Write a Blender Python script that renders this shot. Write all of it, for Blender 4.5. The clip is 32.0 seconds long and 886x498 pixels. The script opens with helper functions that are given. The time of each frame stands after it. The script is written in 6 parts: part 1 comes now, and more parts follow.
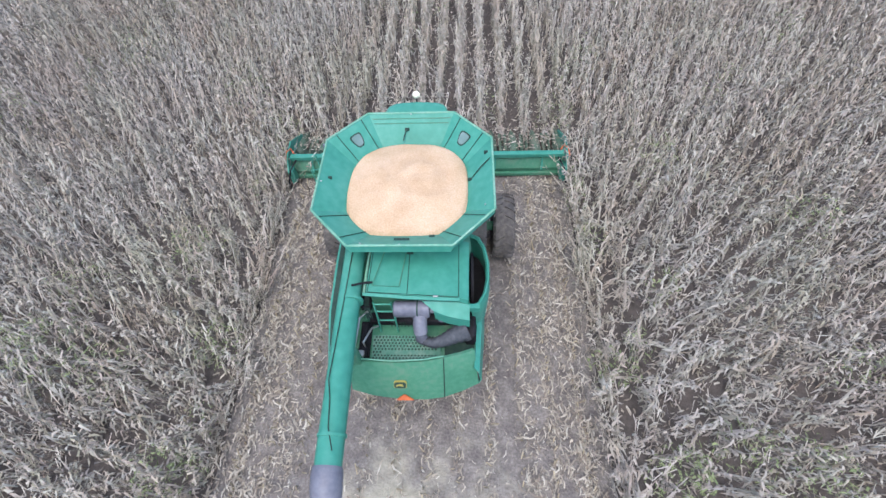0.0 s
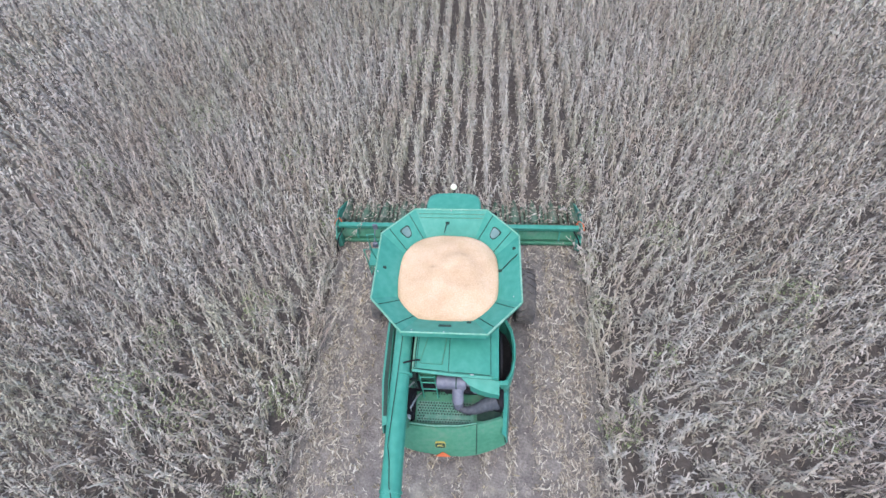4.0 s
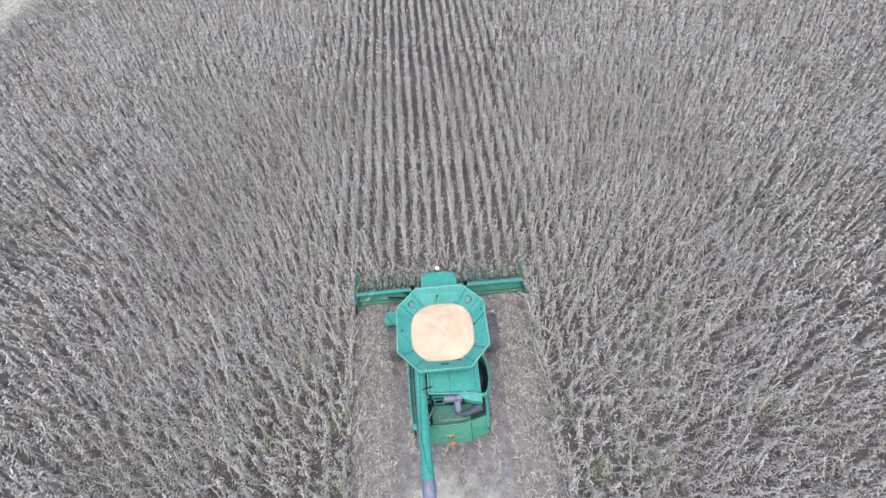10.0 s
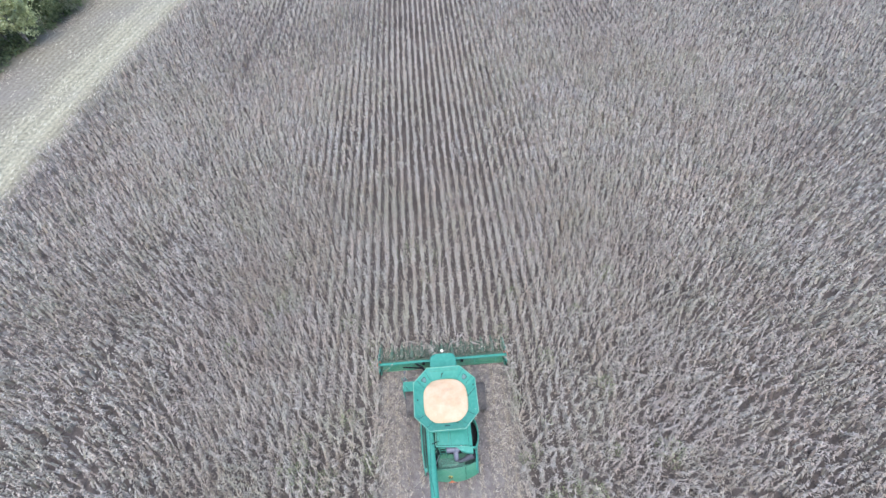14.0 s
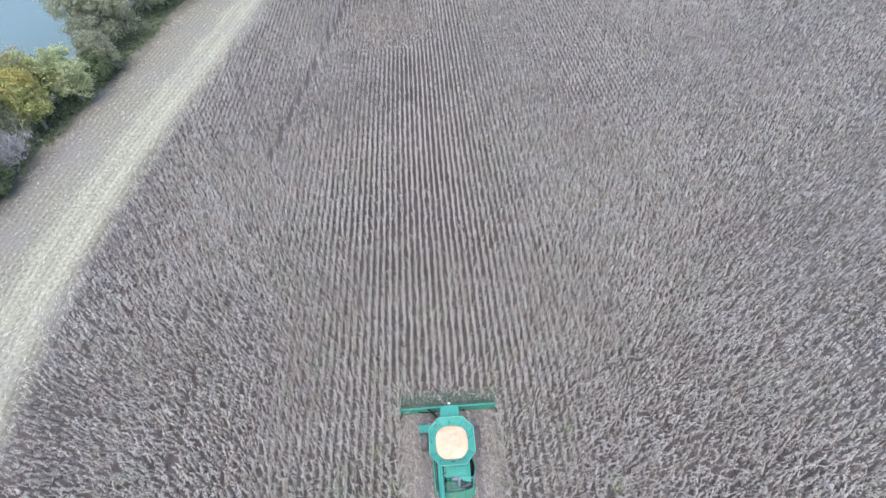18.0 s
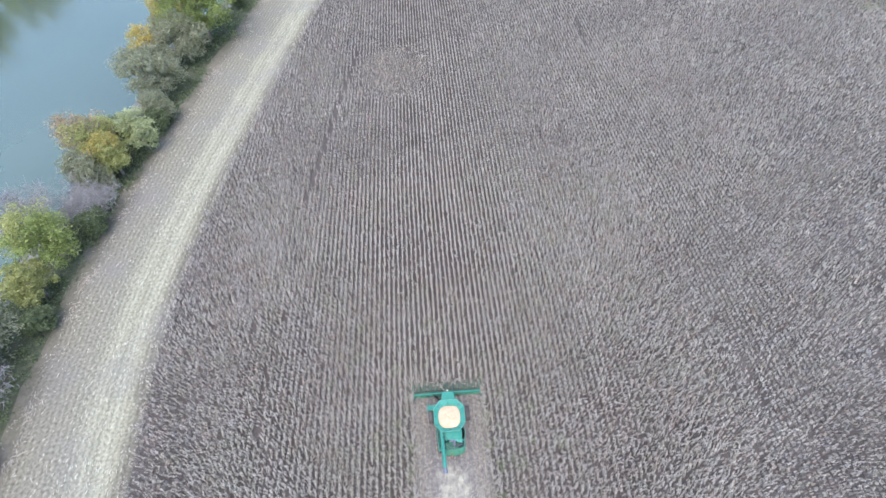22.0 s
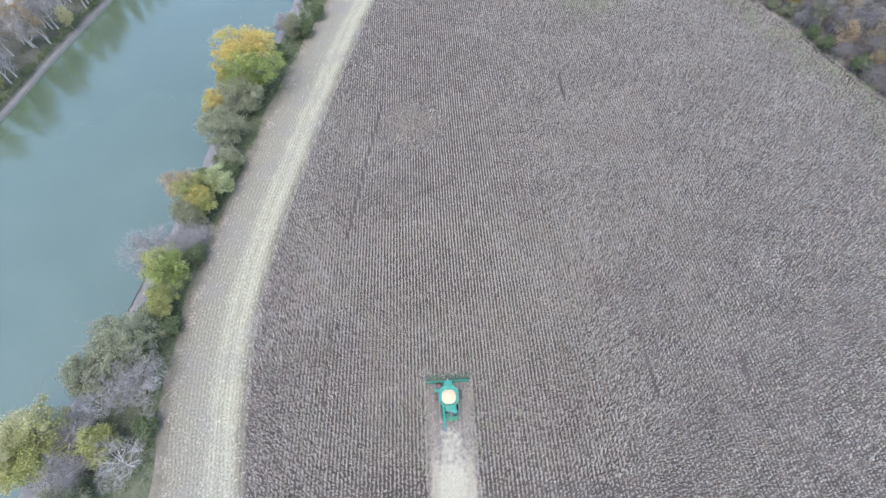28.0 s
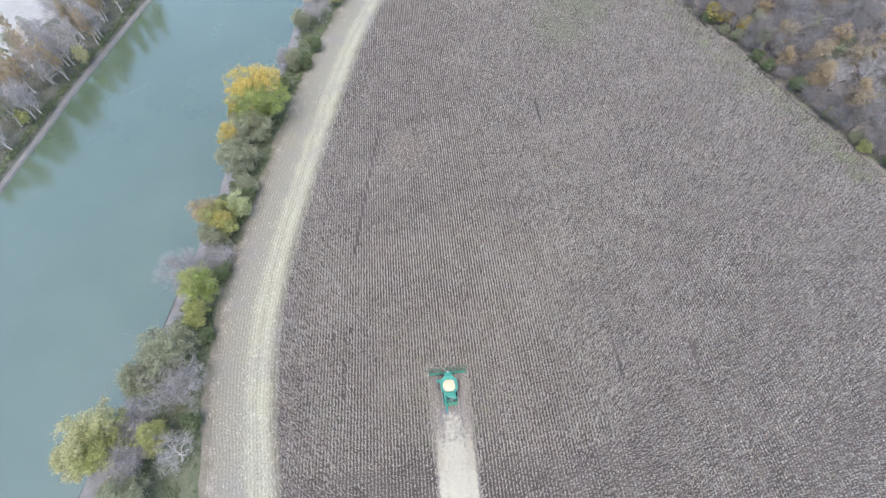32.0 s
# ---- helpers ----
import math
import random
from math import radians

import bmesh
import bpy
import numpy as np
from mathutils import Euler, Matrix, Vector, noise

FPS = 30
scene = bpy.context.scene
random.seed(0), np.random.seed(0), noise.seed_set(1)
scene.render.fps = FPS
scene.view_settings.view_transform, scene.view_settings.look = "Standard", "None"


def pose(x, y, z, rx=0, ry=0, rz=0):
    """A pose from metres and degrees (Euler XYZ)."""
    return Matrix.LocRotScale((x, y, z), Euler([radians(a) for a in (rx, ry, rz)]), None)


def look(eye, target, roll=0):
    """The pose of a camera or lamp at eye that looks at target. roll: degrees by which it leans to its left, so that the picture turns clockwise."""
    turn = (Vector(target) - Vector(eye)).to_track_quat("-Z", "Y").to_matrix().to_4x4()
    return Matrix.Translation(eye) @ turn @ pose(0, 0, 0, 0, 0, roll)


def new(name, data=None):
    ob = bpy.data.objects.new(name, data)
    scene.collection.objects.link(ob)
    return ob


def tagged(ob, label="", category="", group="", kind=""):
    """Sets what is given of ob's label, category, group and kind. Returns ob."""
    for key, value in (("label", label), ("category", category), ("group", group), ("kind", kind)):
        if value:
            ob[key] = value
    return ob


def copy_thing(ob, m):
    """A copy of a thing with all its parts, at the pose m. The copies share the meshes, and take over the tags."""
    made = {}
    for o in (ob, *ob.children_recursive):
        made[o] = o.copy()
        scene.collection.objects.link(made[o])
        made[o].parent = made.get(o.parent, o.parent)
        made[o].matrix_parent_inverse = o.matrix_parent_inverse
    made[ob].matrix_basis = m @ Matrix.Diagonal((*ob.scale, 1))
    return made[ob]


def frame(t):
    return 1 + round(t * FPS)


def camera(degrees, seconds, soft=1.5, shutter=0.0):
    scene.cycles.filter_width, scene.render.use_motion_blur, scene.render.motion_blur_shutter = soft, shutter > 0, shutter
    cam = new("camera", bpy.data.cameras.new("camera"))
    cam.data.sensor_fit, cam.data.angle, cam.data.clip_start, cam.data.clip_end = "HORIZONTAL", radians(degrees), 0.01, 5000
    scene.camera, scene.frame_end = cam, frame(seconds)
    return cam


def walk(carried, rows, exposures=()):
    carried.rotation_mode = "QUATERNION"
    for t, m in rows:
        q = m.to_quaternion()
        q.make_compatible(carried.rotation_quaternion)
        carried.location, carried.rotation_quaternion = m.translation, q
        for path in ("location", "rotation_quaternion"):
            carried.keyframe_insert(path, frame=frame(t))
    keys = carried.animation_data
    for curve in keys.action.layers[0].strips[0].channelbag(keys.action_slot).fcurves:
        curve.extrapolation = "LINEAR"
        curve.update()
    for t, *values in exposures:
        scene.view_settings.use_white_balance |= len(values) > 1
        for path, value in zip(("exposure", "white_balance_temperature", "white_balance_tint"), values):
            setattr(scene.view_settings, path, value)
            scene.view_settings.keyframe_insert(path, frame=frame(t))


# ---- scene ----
# ---------------------------------------------------------------- camera and its flight
cam = camera(89.17, 32.0, soft=1.5)
PATH = [
    (0.0, 1.31, -6.86, 11.87, 33.04, 2.48, 1.31),
    (0.5, 1.23, -6.50, 12.05, 33.12, 1.74, 2.98),
    (1.0, 1.16, -6.18, 12.15, 32.77, 1.99, 1.74),
    (1.5, 1.10, -6.02, 12.44, 32.96, 1.90, 2.27),
    (2.0, 1.06, -5.98, 12.83, 33.37, 1.93, 2.36),
    (2.5, 1.03, -6.05, 13.29, 33.86, 2.11, 3.09),
    (3.0, 0.97, -6.16, 13.78, 34.02, 2.99, 2.74),
    (3.5, 0.87, -6.30, 14.24, 34.21, 2.83, 3.32),
    (5.5, 0.40, -7.01, 16.14, 35.07, 2.76, 1.16),
    (6.0, 0.32, -7.23, 16.67, 35.01, 2.58, -1.16),
    (6.5, 0.22, -7.52, 17.32, 34.84, 2.95, -1.49),
    (7.0, 0.17, -7.76, 17.88, 34.83, 2.71, -4.67),
    (7.5, 0.14, -7.97, 18.41, 34.91, 2.85, -5.66),
    (8.0, 0.12, -8.18, 18.96, 35.13, 2.55, -4.84),
    (8.5, 0.16, -8.38, 19.55, 35.46, 2.67, -4.91),
    (9.0, 0.24, -8.56, 20.25, 35.78, 2.70, -4.89),
    (9.5, 0.26, -8.62, 21.15, 35.57, 2.72, -4.61),
    (10.0, 0.32, -8.67, 22.20, 35.53, 3.03, -4.47),
    (10.5, 0.40, -8.68, 23.33, 35.39, 2.58, -3.17),
    (11.0, 0.47, -8.66, 24.54, 35.59, 2.17, -2.86),
    (11.5, 0.45, -8.62, 25.74, 35.44, 1.89, -2.04),
    (12.0, 0.40, -8.59, 27.00, 35.33, 1.95, -2.77),
    (12.5, 0.37, -8.95, 28.03, 36.16, 2.14, -3.33),
    (13.0, 0.29, -9.35, 29.23, 36.95, 2.08, -3.31),
    (13.5, 0.23, -9.54, 30.57, 37.26, 2.10, -3.95),
    (14.0, 0.10, -9.76, 31.95, 37.70, 2.03, -4.26),
    (14.5, -0.04, -9.97, 33.38, 38.25, 1.92, -4.78),
    (16.5, -0.88, -10.09, 39.49, 38.68, 0.76, -4.10),
    (17.0, -0.95, -10.05, 41.42, 38.19, 0.90, -4.30),
    (17.5, -1.07, -10.09, 43.05, 37.98, 0.57, -4.43),
    (18.0, -1.14, -10.36, 44.85, 37.49, 0.46, -3.90),
    (18.5, -1.10, -11.03, 46.63, 37.43, 0.59, -4.03),
    (19.0, -1.10, -11.87, 48.47, 37.17, 0.76, -3.42),
    (19.5, -1.16, -12.60, 50.59, 37.08, 0.72, -2.95),
    (20.0, -1.12, -13.45, 52.65, 36.85, 0.82, -3.28),
    (20.5, -0.99, -14.34, 54.90, 36.66, 1.02, -3.77),
    (21.0, -0.93, -15.13, 57.27, 36.41, 1.16, -3.64),
    (21.5, -0.84, -15.61, 59.98, 36.11, 1.22, -4.02),
    (22.0, -0.73, -16.04, 62.78, 35.68, 1.23, -4.23),
    (22.5, -0.76, -16.51, 65.65, 35.30, 1.10, -3.30),
    (23.0, -0.71, -17.04, 68.46, 34.73, 1.14, -3.64),
    (23.5, -0.68, -17.62, 71.23, 34.42, 1.16, -4.11),
    (24.0, -0.74, -18.30, 73.95, 34.12, 1.07, -3.99),
    (24.5, -0.64, -19.09, 76.58, 34.00, 1.10, -4.06),
    (25.0, -0.54, -19.91, 79.23, 33.82, 1.08, -4.11),
    (25.5, -0.58, -20.44, 81.68, 33.81, 1.23, -4.46),
    (27.5, 0.17, -22.53, 92.19, 32.89, 1.72, -3.58),
    (28.0, 0.19, -23.10, 94.93, 32.39, 1.62, -3.11),
    (28.5, 0.13, -23.39, 97.48, 32.36, 1.69, -4.33),
    (29.0, -0.41, -23.94, 100.02, 32.22, 1.52, -3.91),
    (29.5, -1.05, -24.51, 102.39, 32.25, 1.29, -4.00),
    (30.0, -1.54, -25.24, 104.58, 32.27, 1.14, -4.35),
    (30.5, -1.80, -26.12, 106.56, 32.45, 1.14, -4.95),
    (31.0, -1.99, -27.12, 108.18, 32.66, 1.16, -4.85),
    (31.5, -1.88, -28.37, 109.50, 32.78, 1.29, -4.99),
    (32.0, -1.47, -29.96, 110.72, 32.55, 1.50, -5.45),
]
walk(cam, [(r[0], pose(*r[1:])) for r in PATH], exposures=[(0.0, 1.49, 6600, 10), (10.0, 1.61, 6480, 10), (24.0, 1.74, 6390, 10), (28.5, 1.74, 6470, 10), (32.0, 1.74, 6680, 10)])

# ---------------------------------------------------------------- world, sun
SUN_ELEV, SUN_TURN = 68.0, 190.0
world = bpy.data.worlds.new("overcast_sky")
scene.world = world
world.use_nodes = True
wn = world.node_tree.nodes
sky = wn.new("ShaderNodeTexSky")
sky.sky_type, sky.sun_disc = "NISHITA", False
sky.sun_elevation, sky.sun_rotation = radians(SUN_ELEV), radians(SUN_TURN)
sky.air_density, sky.dust_density, sky.ozone_density = 1.0, 2.0, 1.5
wn["Background"].inputs[1].default_value = 0.15
world.node_tree.links.new(sky.outputs[0], wn["Background"].inputs[0])
sun_data = bpy.data.lights.new("sun", "SUN")
sun_data.energy, sun_data.angle, sun_data.color = 0.7, radians(60), (1.0, 0.98, 0.95)
sun = new("sun", sun_data)
a = radians(SUN_TURN)
sun.matrix_world = look((60 * math.sin(a), 60 * math.cos(a), 60 * math.tan(radians(SUN_ELEV))), (0, 0, 0))


# ---------------------------------------------------------------- materials
def material(name, stops, rough=0.8, metal=0.0, by="noise", big=0.3, fine=6.0, bump=0.0, bump_scale=30.0, spec=0.3, mix=0.5, tint=()):
    """stops: colours from dark to light. by: noise (place), island (piece of a mesh) or object. big, fine: texture scales per metre."""
    m = bpy.data.materials.new(name)
    m.use_nodes = True
    nodes, links = m.node_tree.nodes, m.node_tree.links
    bsdf = nodes["Principled BSDF"]
    geo = nodes.new("ShaderNodeNewGeometry")
    ramp = nodes.new("ShaderNodeValToRGB")
    el = ramp.color_ramp.elements
    while len(el) < len(stops):
        el.new(0.5)
    for i, c in enumerate(stops):
        el[i].position = 0.12 + 0.76 * i / max(1, len(stops) - 1)
        el[i].color = (*c, 1)

    def noise_tex(scale, detail):
        n = nodes.new("ShaderNodeTexNoise")
        n.inputs["Scale"].default_value = scale
        n.inputs["Detail"].default_value = detail
        links.new(geo.outputs["Position"], n.inputs["Vector"])
        return n

    n1, n2 = noise_tex(big, 3), noise_tex(fine, 5)
    mx = nodes.new("ShaderNodeMix")
    mx.inputs[0].default_value = 0.5
    links.new(n1.outputs[0], mx.inputs[2])
    links.new(n2.outputs[0], mx.inputs[3])
    value = mx.outputs[0]
    if by in ("island", "object"):
        if by == "island":
            src = geo.outputs["Random Per Island"]
        else:
            src = nodes.new("ShaderNodeObjectInfo").outputs["Random"]
        m2 = nodes.new("ShaderNodeMix")
        m2.inputs[0].default_value = mix
        links.new(value, m2.inputs[2])
        links.new(src, m2.inputs[3])
        value = m2.outputs[0]
    else:
        st = nodes.new("ShaderNodeMapRange")
        st.inputs[1].default_value, st.inputs[2].default_value = 0.28, 0.72
        links.new(value, st.inputs[0])
        value = st.outputs[0]
    links.new(value, ramp.inputs[0])
    colour = ramp.outputs[0]
    for shade, scale, amount in tint:
        # wide drifts of another colour over the whole surface
        n3 = noise_tex(scale, 2)
        rg = nodes.new("ShaderNodeMapRange")
        rg.inputs[1].default_value, rg.inputs[2].default_value = 0.47, 0.66
        rg.inputs[4].default_value = amount
        links.new(n3.outputs[0], rg.inputs[0])
        mc = nodes.new("ShaderNodeMix")
        mc.data_type = "RGBA"
        links.new(rg.outputs[0], mc.inputs[0])
        links.new(colour, mc.inputs[6])
        mc.inputs[7].default_value = (*shade, 1)
        colour = mc.outputs[2]
    links.new(colour, bsdf.inputs["Base Color"])
    bsdf.inputs["Roughness"].default_value = rough
    bsdf.inputs["Metallic"].default_value = metal
    bsdf.inputs["Specular IOR Level"].default_value = spec
    if bump:
        nb = noise_tex(bump_scale, 4)
        bp = nodes.new("ShaderNodeBump")
        bp.inputs["Strength"].default_value = bump
        bp.inputs["Distance"].default_value = 0.05
        links.new(nb.outputs[0], bp.inputs["Height"])
        links.new(bp.outputs[0], bsdf.inputs["Normal"])
    return m


M_SOIL = material("field_soil", [(0.056, 0.048, 0.043), (0.088, 0.075, 0.068), (0.13, 0.112, 0.1)], 0.95, big=0.15, fine=5, bump=0.6, bump_scale=9)


def headland_material():
    """Cut headland: stubble rows, and a pale band of straw, both following the strip (attribute across, 0 at the bank, 1 at the corn)."""
    m = material("headland_stubble", [(0.5, 0.5, 0.5), (0.5, 0.5, 0.5)], 0.95, bump=0.7, bump_scale=7)
    nodes, links = m.node_tree.nodes, m.node_tree.links
    at = nodes.new("ShaderNodeAttribute")
    at.attribute_name = "across"
    geo = nodes.new("ShaderNodeNewGeometry")
    wob = nodes.new("ShaderNodeTexNoise")
    wob.inputs["Scale"].default_value, wob.inputs["Detail"].default_value = 0.16, 4
    links.new(geo.outputs["Position"], wob.inputs["Vector"])
    add = nodes.new("ShaderNodeMath")
    add.operation = "MULTIPLY_ADD"
    add.inputs[1].default_value = 0.16
    links.new(wob.outputs[0], add.inputs[0])
    links.new(at.outputs["Fac"], add.inputs[2])
    ramp = nodes.new("ShaderNodeValToRGB")
    el = ramp.color_ramp.elements
    stops = [(0.05, (0.25, 0.222, 0.19)), (0.15, (0.33, 0.30, 0.26)), (0.42, (0.35, 0.322, 0.283)), (0.56, (0.36, 0.336, 0.288)), (0.68, (0.50, 0.47, 0.385)), (0.76, (0.42, 0.395, 0.32)), (0.84, (0.53, 0.50, 0.41)), (0.93, (0.44, 0.41, 0.33)), (1.02, (0.25, 0.225, 0.195))]
    while len(el) < len(stops):
        el.new(0.5)
    for e, (p, c) in zip(el, stops):
        e.position, e.color = p * 0.9, (c[0] * 0.575, c[1] * 0.58, c[2] * 0.515, 1)
    mul = nodes.new("ShaderNodeMath")
    mul.operation = "MULTIPLY"
    mul.inputs[1].default_value = 0.9
    links.new(add.outputs[0], mul.inputs[0])
    links.new(mul.outputs[0], ramp.inputs[0])
    # stubble rows and fine litter
    sine = nodes.new("ShaderNodeMath")
    sine.operation = "MULTIPLY"
    sine.inputs[1].default_value = 6.2832 * 20
    links.new(at.outputs["Fac"], sine.inputs[0])
    sn = nodes.new("ShaderNodeMath")
    sn.operation = "SINE"
    links.new(sine.outputs[0], sn.inputs[0])
    grain = nodes.new("ShaderNodeTexNoise")
    grain.inputs["Scale"].default_value, grain.inputs["Detail"].default_value = 2.6, 8
    links.new(geo.outputs["Position"], grain.inputs["Vector"])
    mad = nodes.new("ShaderNodeMath")
    mad.operation = "MULTIPLY_ADD"
    mad.inputs[1].default_value = 0.12
    links.new(sn.outputs[0], mad.inputs[0])
    gr = nodes.new("ShaderNodeMapRange")
    gr.inputs[1].default_value, gr.inputs[2].default_value, gr.inputs[3].default_value, gr.inputs[4].default_value = 0.3, 0.7, 0.62, 1.36
    links.new(grain.outputs[0], gr.inputs[0])
    links.new(gr.outputs[0], mad.inputs[2])
    mix = nodes.new("ShaderNodeVectorMath")
    mix.operation = "SCALE"
    links.new(ramp.outputs[0], mix.inputs[0])
    links.new(mad.outputs[0], mix.inputs["Scale"])
    # grey drifts where the straw was driven over and blown off
    bare = nodes.new("ShaderNodeTexNoise")
    bare.inputs["Scale"].default_value, bare.inputs["Detail"].default_value = 0.075, 5
    links.new(geo.outputs["Position"], bare.inputs["Vector"])
    rg = nodes.new("ShaderNodeMapRange")
    rg.inputs[1].default_value, rg.inputs[2].default_value, rg.inputs[4].default_value = 0.48, 0.66, 0.5
    links.new(bare.outputs[0], rg.inputs[0])
    mc = nodes.new("ShaderNodeMix")
    mc.data_type = "RGBA"
    links.new(rg.outputs[0], mc.inputs[0])
    links.new(mix.outputs[0], mc.inputs[6])
    mc.inputs[7].default_value = (0.185, 0.172, 0.165, 1)
    links.new(mc.outputs[2], nodes["Principled BSDF"].inputs["Base Color"])
    return m


M_HEADLAND = headland_material()


def strip_material():
    """Cut soil that passes into chopped straw, and painted dust haze, where the attribute straw rises."""
    m = material("stubble_straw_and_haze", [(0.098, 0.086, 0.08), (0.16, 0.143, 0.132), (0.258, 0.234, 0.212)], 0.95, big=3.0, fine=17, bump=0.8, bump_scale=16)
    nodes, links = m.node_tree.nodes, m.node_tree.links
    bsdf = nodes["Principled BSDF"]
    soil = bsdf.inputs["Base Color"].links[0].from_socket
    at = nodes.new("ShaderNodeAttribute")
    at.attribute_name = "straw"
    geo = nodes.new("ShaderNodeNewGeometry")

    def noisy(scale, detail):
        n = nodes.new("ShaderNodeTexNoise")
        n.inputs["Scale"].default_value, n.inputs["Detail"].default_value = scale, detail
        links.new(geo.outputs["Position"], n.inputs["Vector"])
        return n.outputs[0]
    add = nodes.new("ShaderNodeMath")
    add.operation = "MULTIPLY_ADD"
    add.inputs[1].default_value = 1.5
    links.new(noisy(1.1, 7), add.inputs[0])
    links.new(at.outputs["Fac"], add.inputs[2])
    rg = nodes.new("ShaderNodeMapRange")
    rg.interpolation_type = "SMOOTHSTEP"
    rg.inputs[1].default_value, rg.inputs[2].default_value, rg.inputs[4].default_value = 0.95, 1.65, 0.92
    links.new(add.outputs[0], rg.inputs[0])
    ramp = nodes.new("ShaderNodeValToRGB")
    el = ramp.color_ramp.elements
    el[0].position, el[0].color = 0.32, (0.30, 0.285, 0.22, 1)
    el[1].position, el[1].color = 0.68, (0.47, 0.445, 0.355, 1)
    links.new(noisy(5.0, 8), ramp.inputs[0])
    mc = nodes.new("ShaderNodeMix")
    mc.data_type = "RGBA"
    links.new(rg.outputs[0], mc.inputs[0])
    links.new(soil, mc.inputs[6])
    links.new(ramp.outputs[0], mc.inputs[7])
    links.new(mc.outputs[2], bsdf.inputs["Base Color"])
    return m


M_CUT = strip_material()
M_GRASS = material("bank_grass", [(0.085, 0.10, 0.06), (0.125, 0.142, 0.086), (0.18, 0.185, 0.122)], 0.95, big=0.25, fine=2.5, bump=0.8, bump_scale=5)
M_VERGE = material("rank_bank_growth", [(0.06, 0.068, 0.042), (0.095, 0.105, 0.066), (0.14, 0.138, 0.095)], 0.95, big=0.22, fine=1.6, bump=0.8, bump_scale=4)
M_BALK = material("trodden_verge", [(0.11, 0.105, 0.075), (0.16, 0.145, 0.11), (0.21, 0.185, 0.15)], 0.95, big=0.3, fine=2.2, bump=0.7, bump_scale=5)
M_LITTER = material("leaf_litter", [(0.13, 0.112, 0.105), (0.20, 0.172, 0.155), (0.27, 0.22, 0.175)], 0.95, big=0.1, fine=1.5, bump=0.8, bump_scale=3)
M_FLOOR = material("damp_bank_floor", [(0.065, 0.068, 0.052), (0.1, 0.1, 0.08), (0.14, 0.136, 0.113)], 0.95, big=0.18, fine=1.4, bump=0.8, bump_scale=3)
M_PALE = material("pale_far_field", [(0.245, 0.242, 0.222), (0.285, 0.28, 0.26), (0.325, 0.318, 0.296)], 0.95, big=0.05, fine=0.6)
M_MUD = material("river_mud", [(0.12, 0.115, 0.107), (0.17, 0.162, 0.155), (0.22, 0.212, 0.205)], 0.7, big=0.3, fine=3, bump=0.4)
M_PATH = material("towpath_gravel", [(0.12, 0.115, 0.106), (0.155, 0.148, 0.138), (0.195, 0.185, 0.175)], 0.9, big=0.3, fine=4, bump=0.5)
M_WATER = material("river_water", [(0.06, 0.088, 0.052), (0.068, 0.098, 0.058), (0.078, 0.108, 0.066)], 0.15, big=0.012, fine=0.05, bump=0.02, bump_scale=1.2, spec=1.0)
M_WATER.node_tree.nodes["Principled BSDF"].inputs["IOR"].default_value = 1.72
CORN_STOPS = [(0.24, 0.192, 0.158), (0.318, 0.303, 0.228), (0.405, 0.342, 0.304), (0.45, 0.437, 0.366), (0.495, 0.443, 0.39), (0.6, 0.578, 0.518)]
M_CORN = material("dry_corn_leaf", CORN_STOPS, 0.85, spec=0.15, by="island", big=0.09, fine=2.4, mix=0.5, tint=[((0.34, 0.272, 0.25), 0.06, 0.28), ((0.27, 0.28, 0.187), 0.33, 0.33), ((0.3, 0.215, 0.165), 0.57, 0.42), ((0.42, 0.405, 0.415), 0.21, 0.17)])
M_STALK = material("dry_corn_stalk", [(0.25, 0.2, 0.13), (0.4, 0.34, 0.24), (0.5, 0.44, 0.32)], 0.7, by="island", big=0.2, fine=6)
M_WEED = material("green_weed", [(0.11, 0.14, 0.06), (0.185, 0.23, 0.105), (0.28, 0.315, 0.16)], 0.7, by="island", big=0.2, fine=2)
M_HUSK = material("corn_residue", [(0.2, 0.165, 0.135), (0.29, 0.255, 0.205), (0.37, 0.33, 0.27), (0.49, 0.46, 0.395)], 0.8, by="island", big=0.3, fine=3, mix=0.75)
M_STRAW = material("cream_straw", [(0.30, 0.28, 0.215), (0.42, 0.40, 0.315), (0.56, 0.53, 0.425)], 0.85, by="island", big=0.3, fine=3, mix=0.75)
M_GREEN = material("green_paint", [(0.028, 0.193, 0.143), (0.042, 0.232, 0.176), (0.07, 0.272, 0.213)], 0.45, big=0.5, fine=5, spec=0.3)
M_GREEN_D = material("green_paint_dusty", [(0.03, 0.15, 0.09), (0.05, 0.185, 0.115), (0.10, 0.19, 0.135)], 0.6, big=0.9, fine=9, spec=0.4)
M_GREEN_DUST = material("dust_covered_green_paint", [(0.06, 0.125, 0.085), (0.1, 0.15, 0.112), (0.16, 0.165, 0.13)], 0.85, big=1.4, fine=7, spec=0.15)
M_EDGE = material("worn_rim_edge", [(0.09, 0.28, 0.19), (0.15, 0.34, 0.25), (0.26, 0.42, 0.34)], 0.5, big=1.5, fine=14)
M_SEAM = material("dark_seam_rubber", [(0.012, 0.03, 0.025), (0.018, 0.045, 0.035), (0.03, 0.055, 0.045)], 0.8, big=1, fine=9)
# rubber black, used too as painted shade in the engine bay's gaps
M_BLACK = material("black_rubber_and_gap_shade", [(0.008, 0.008, 0.01), (0.013, 0.013, 0.016), (0.022, 0.022, 0.025)], 0.7, spec=0.15, big=1, fine=12, bump=0.2)
M_TYRE = material("dusty_tyre", [(0.06, 0.054, 0.052), (0.105, 0.094, 0.088), (0.17, 0.15, 0.135)], 0.9, big=1.5, fine=9, bump=0.3)
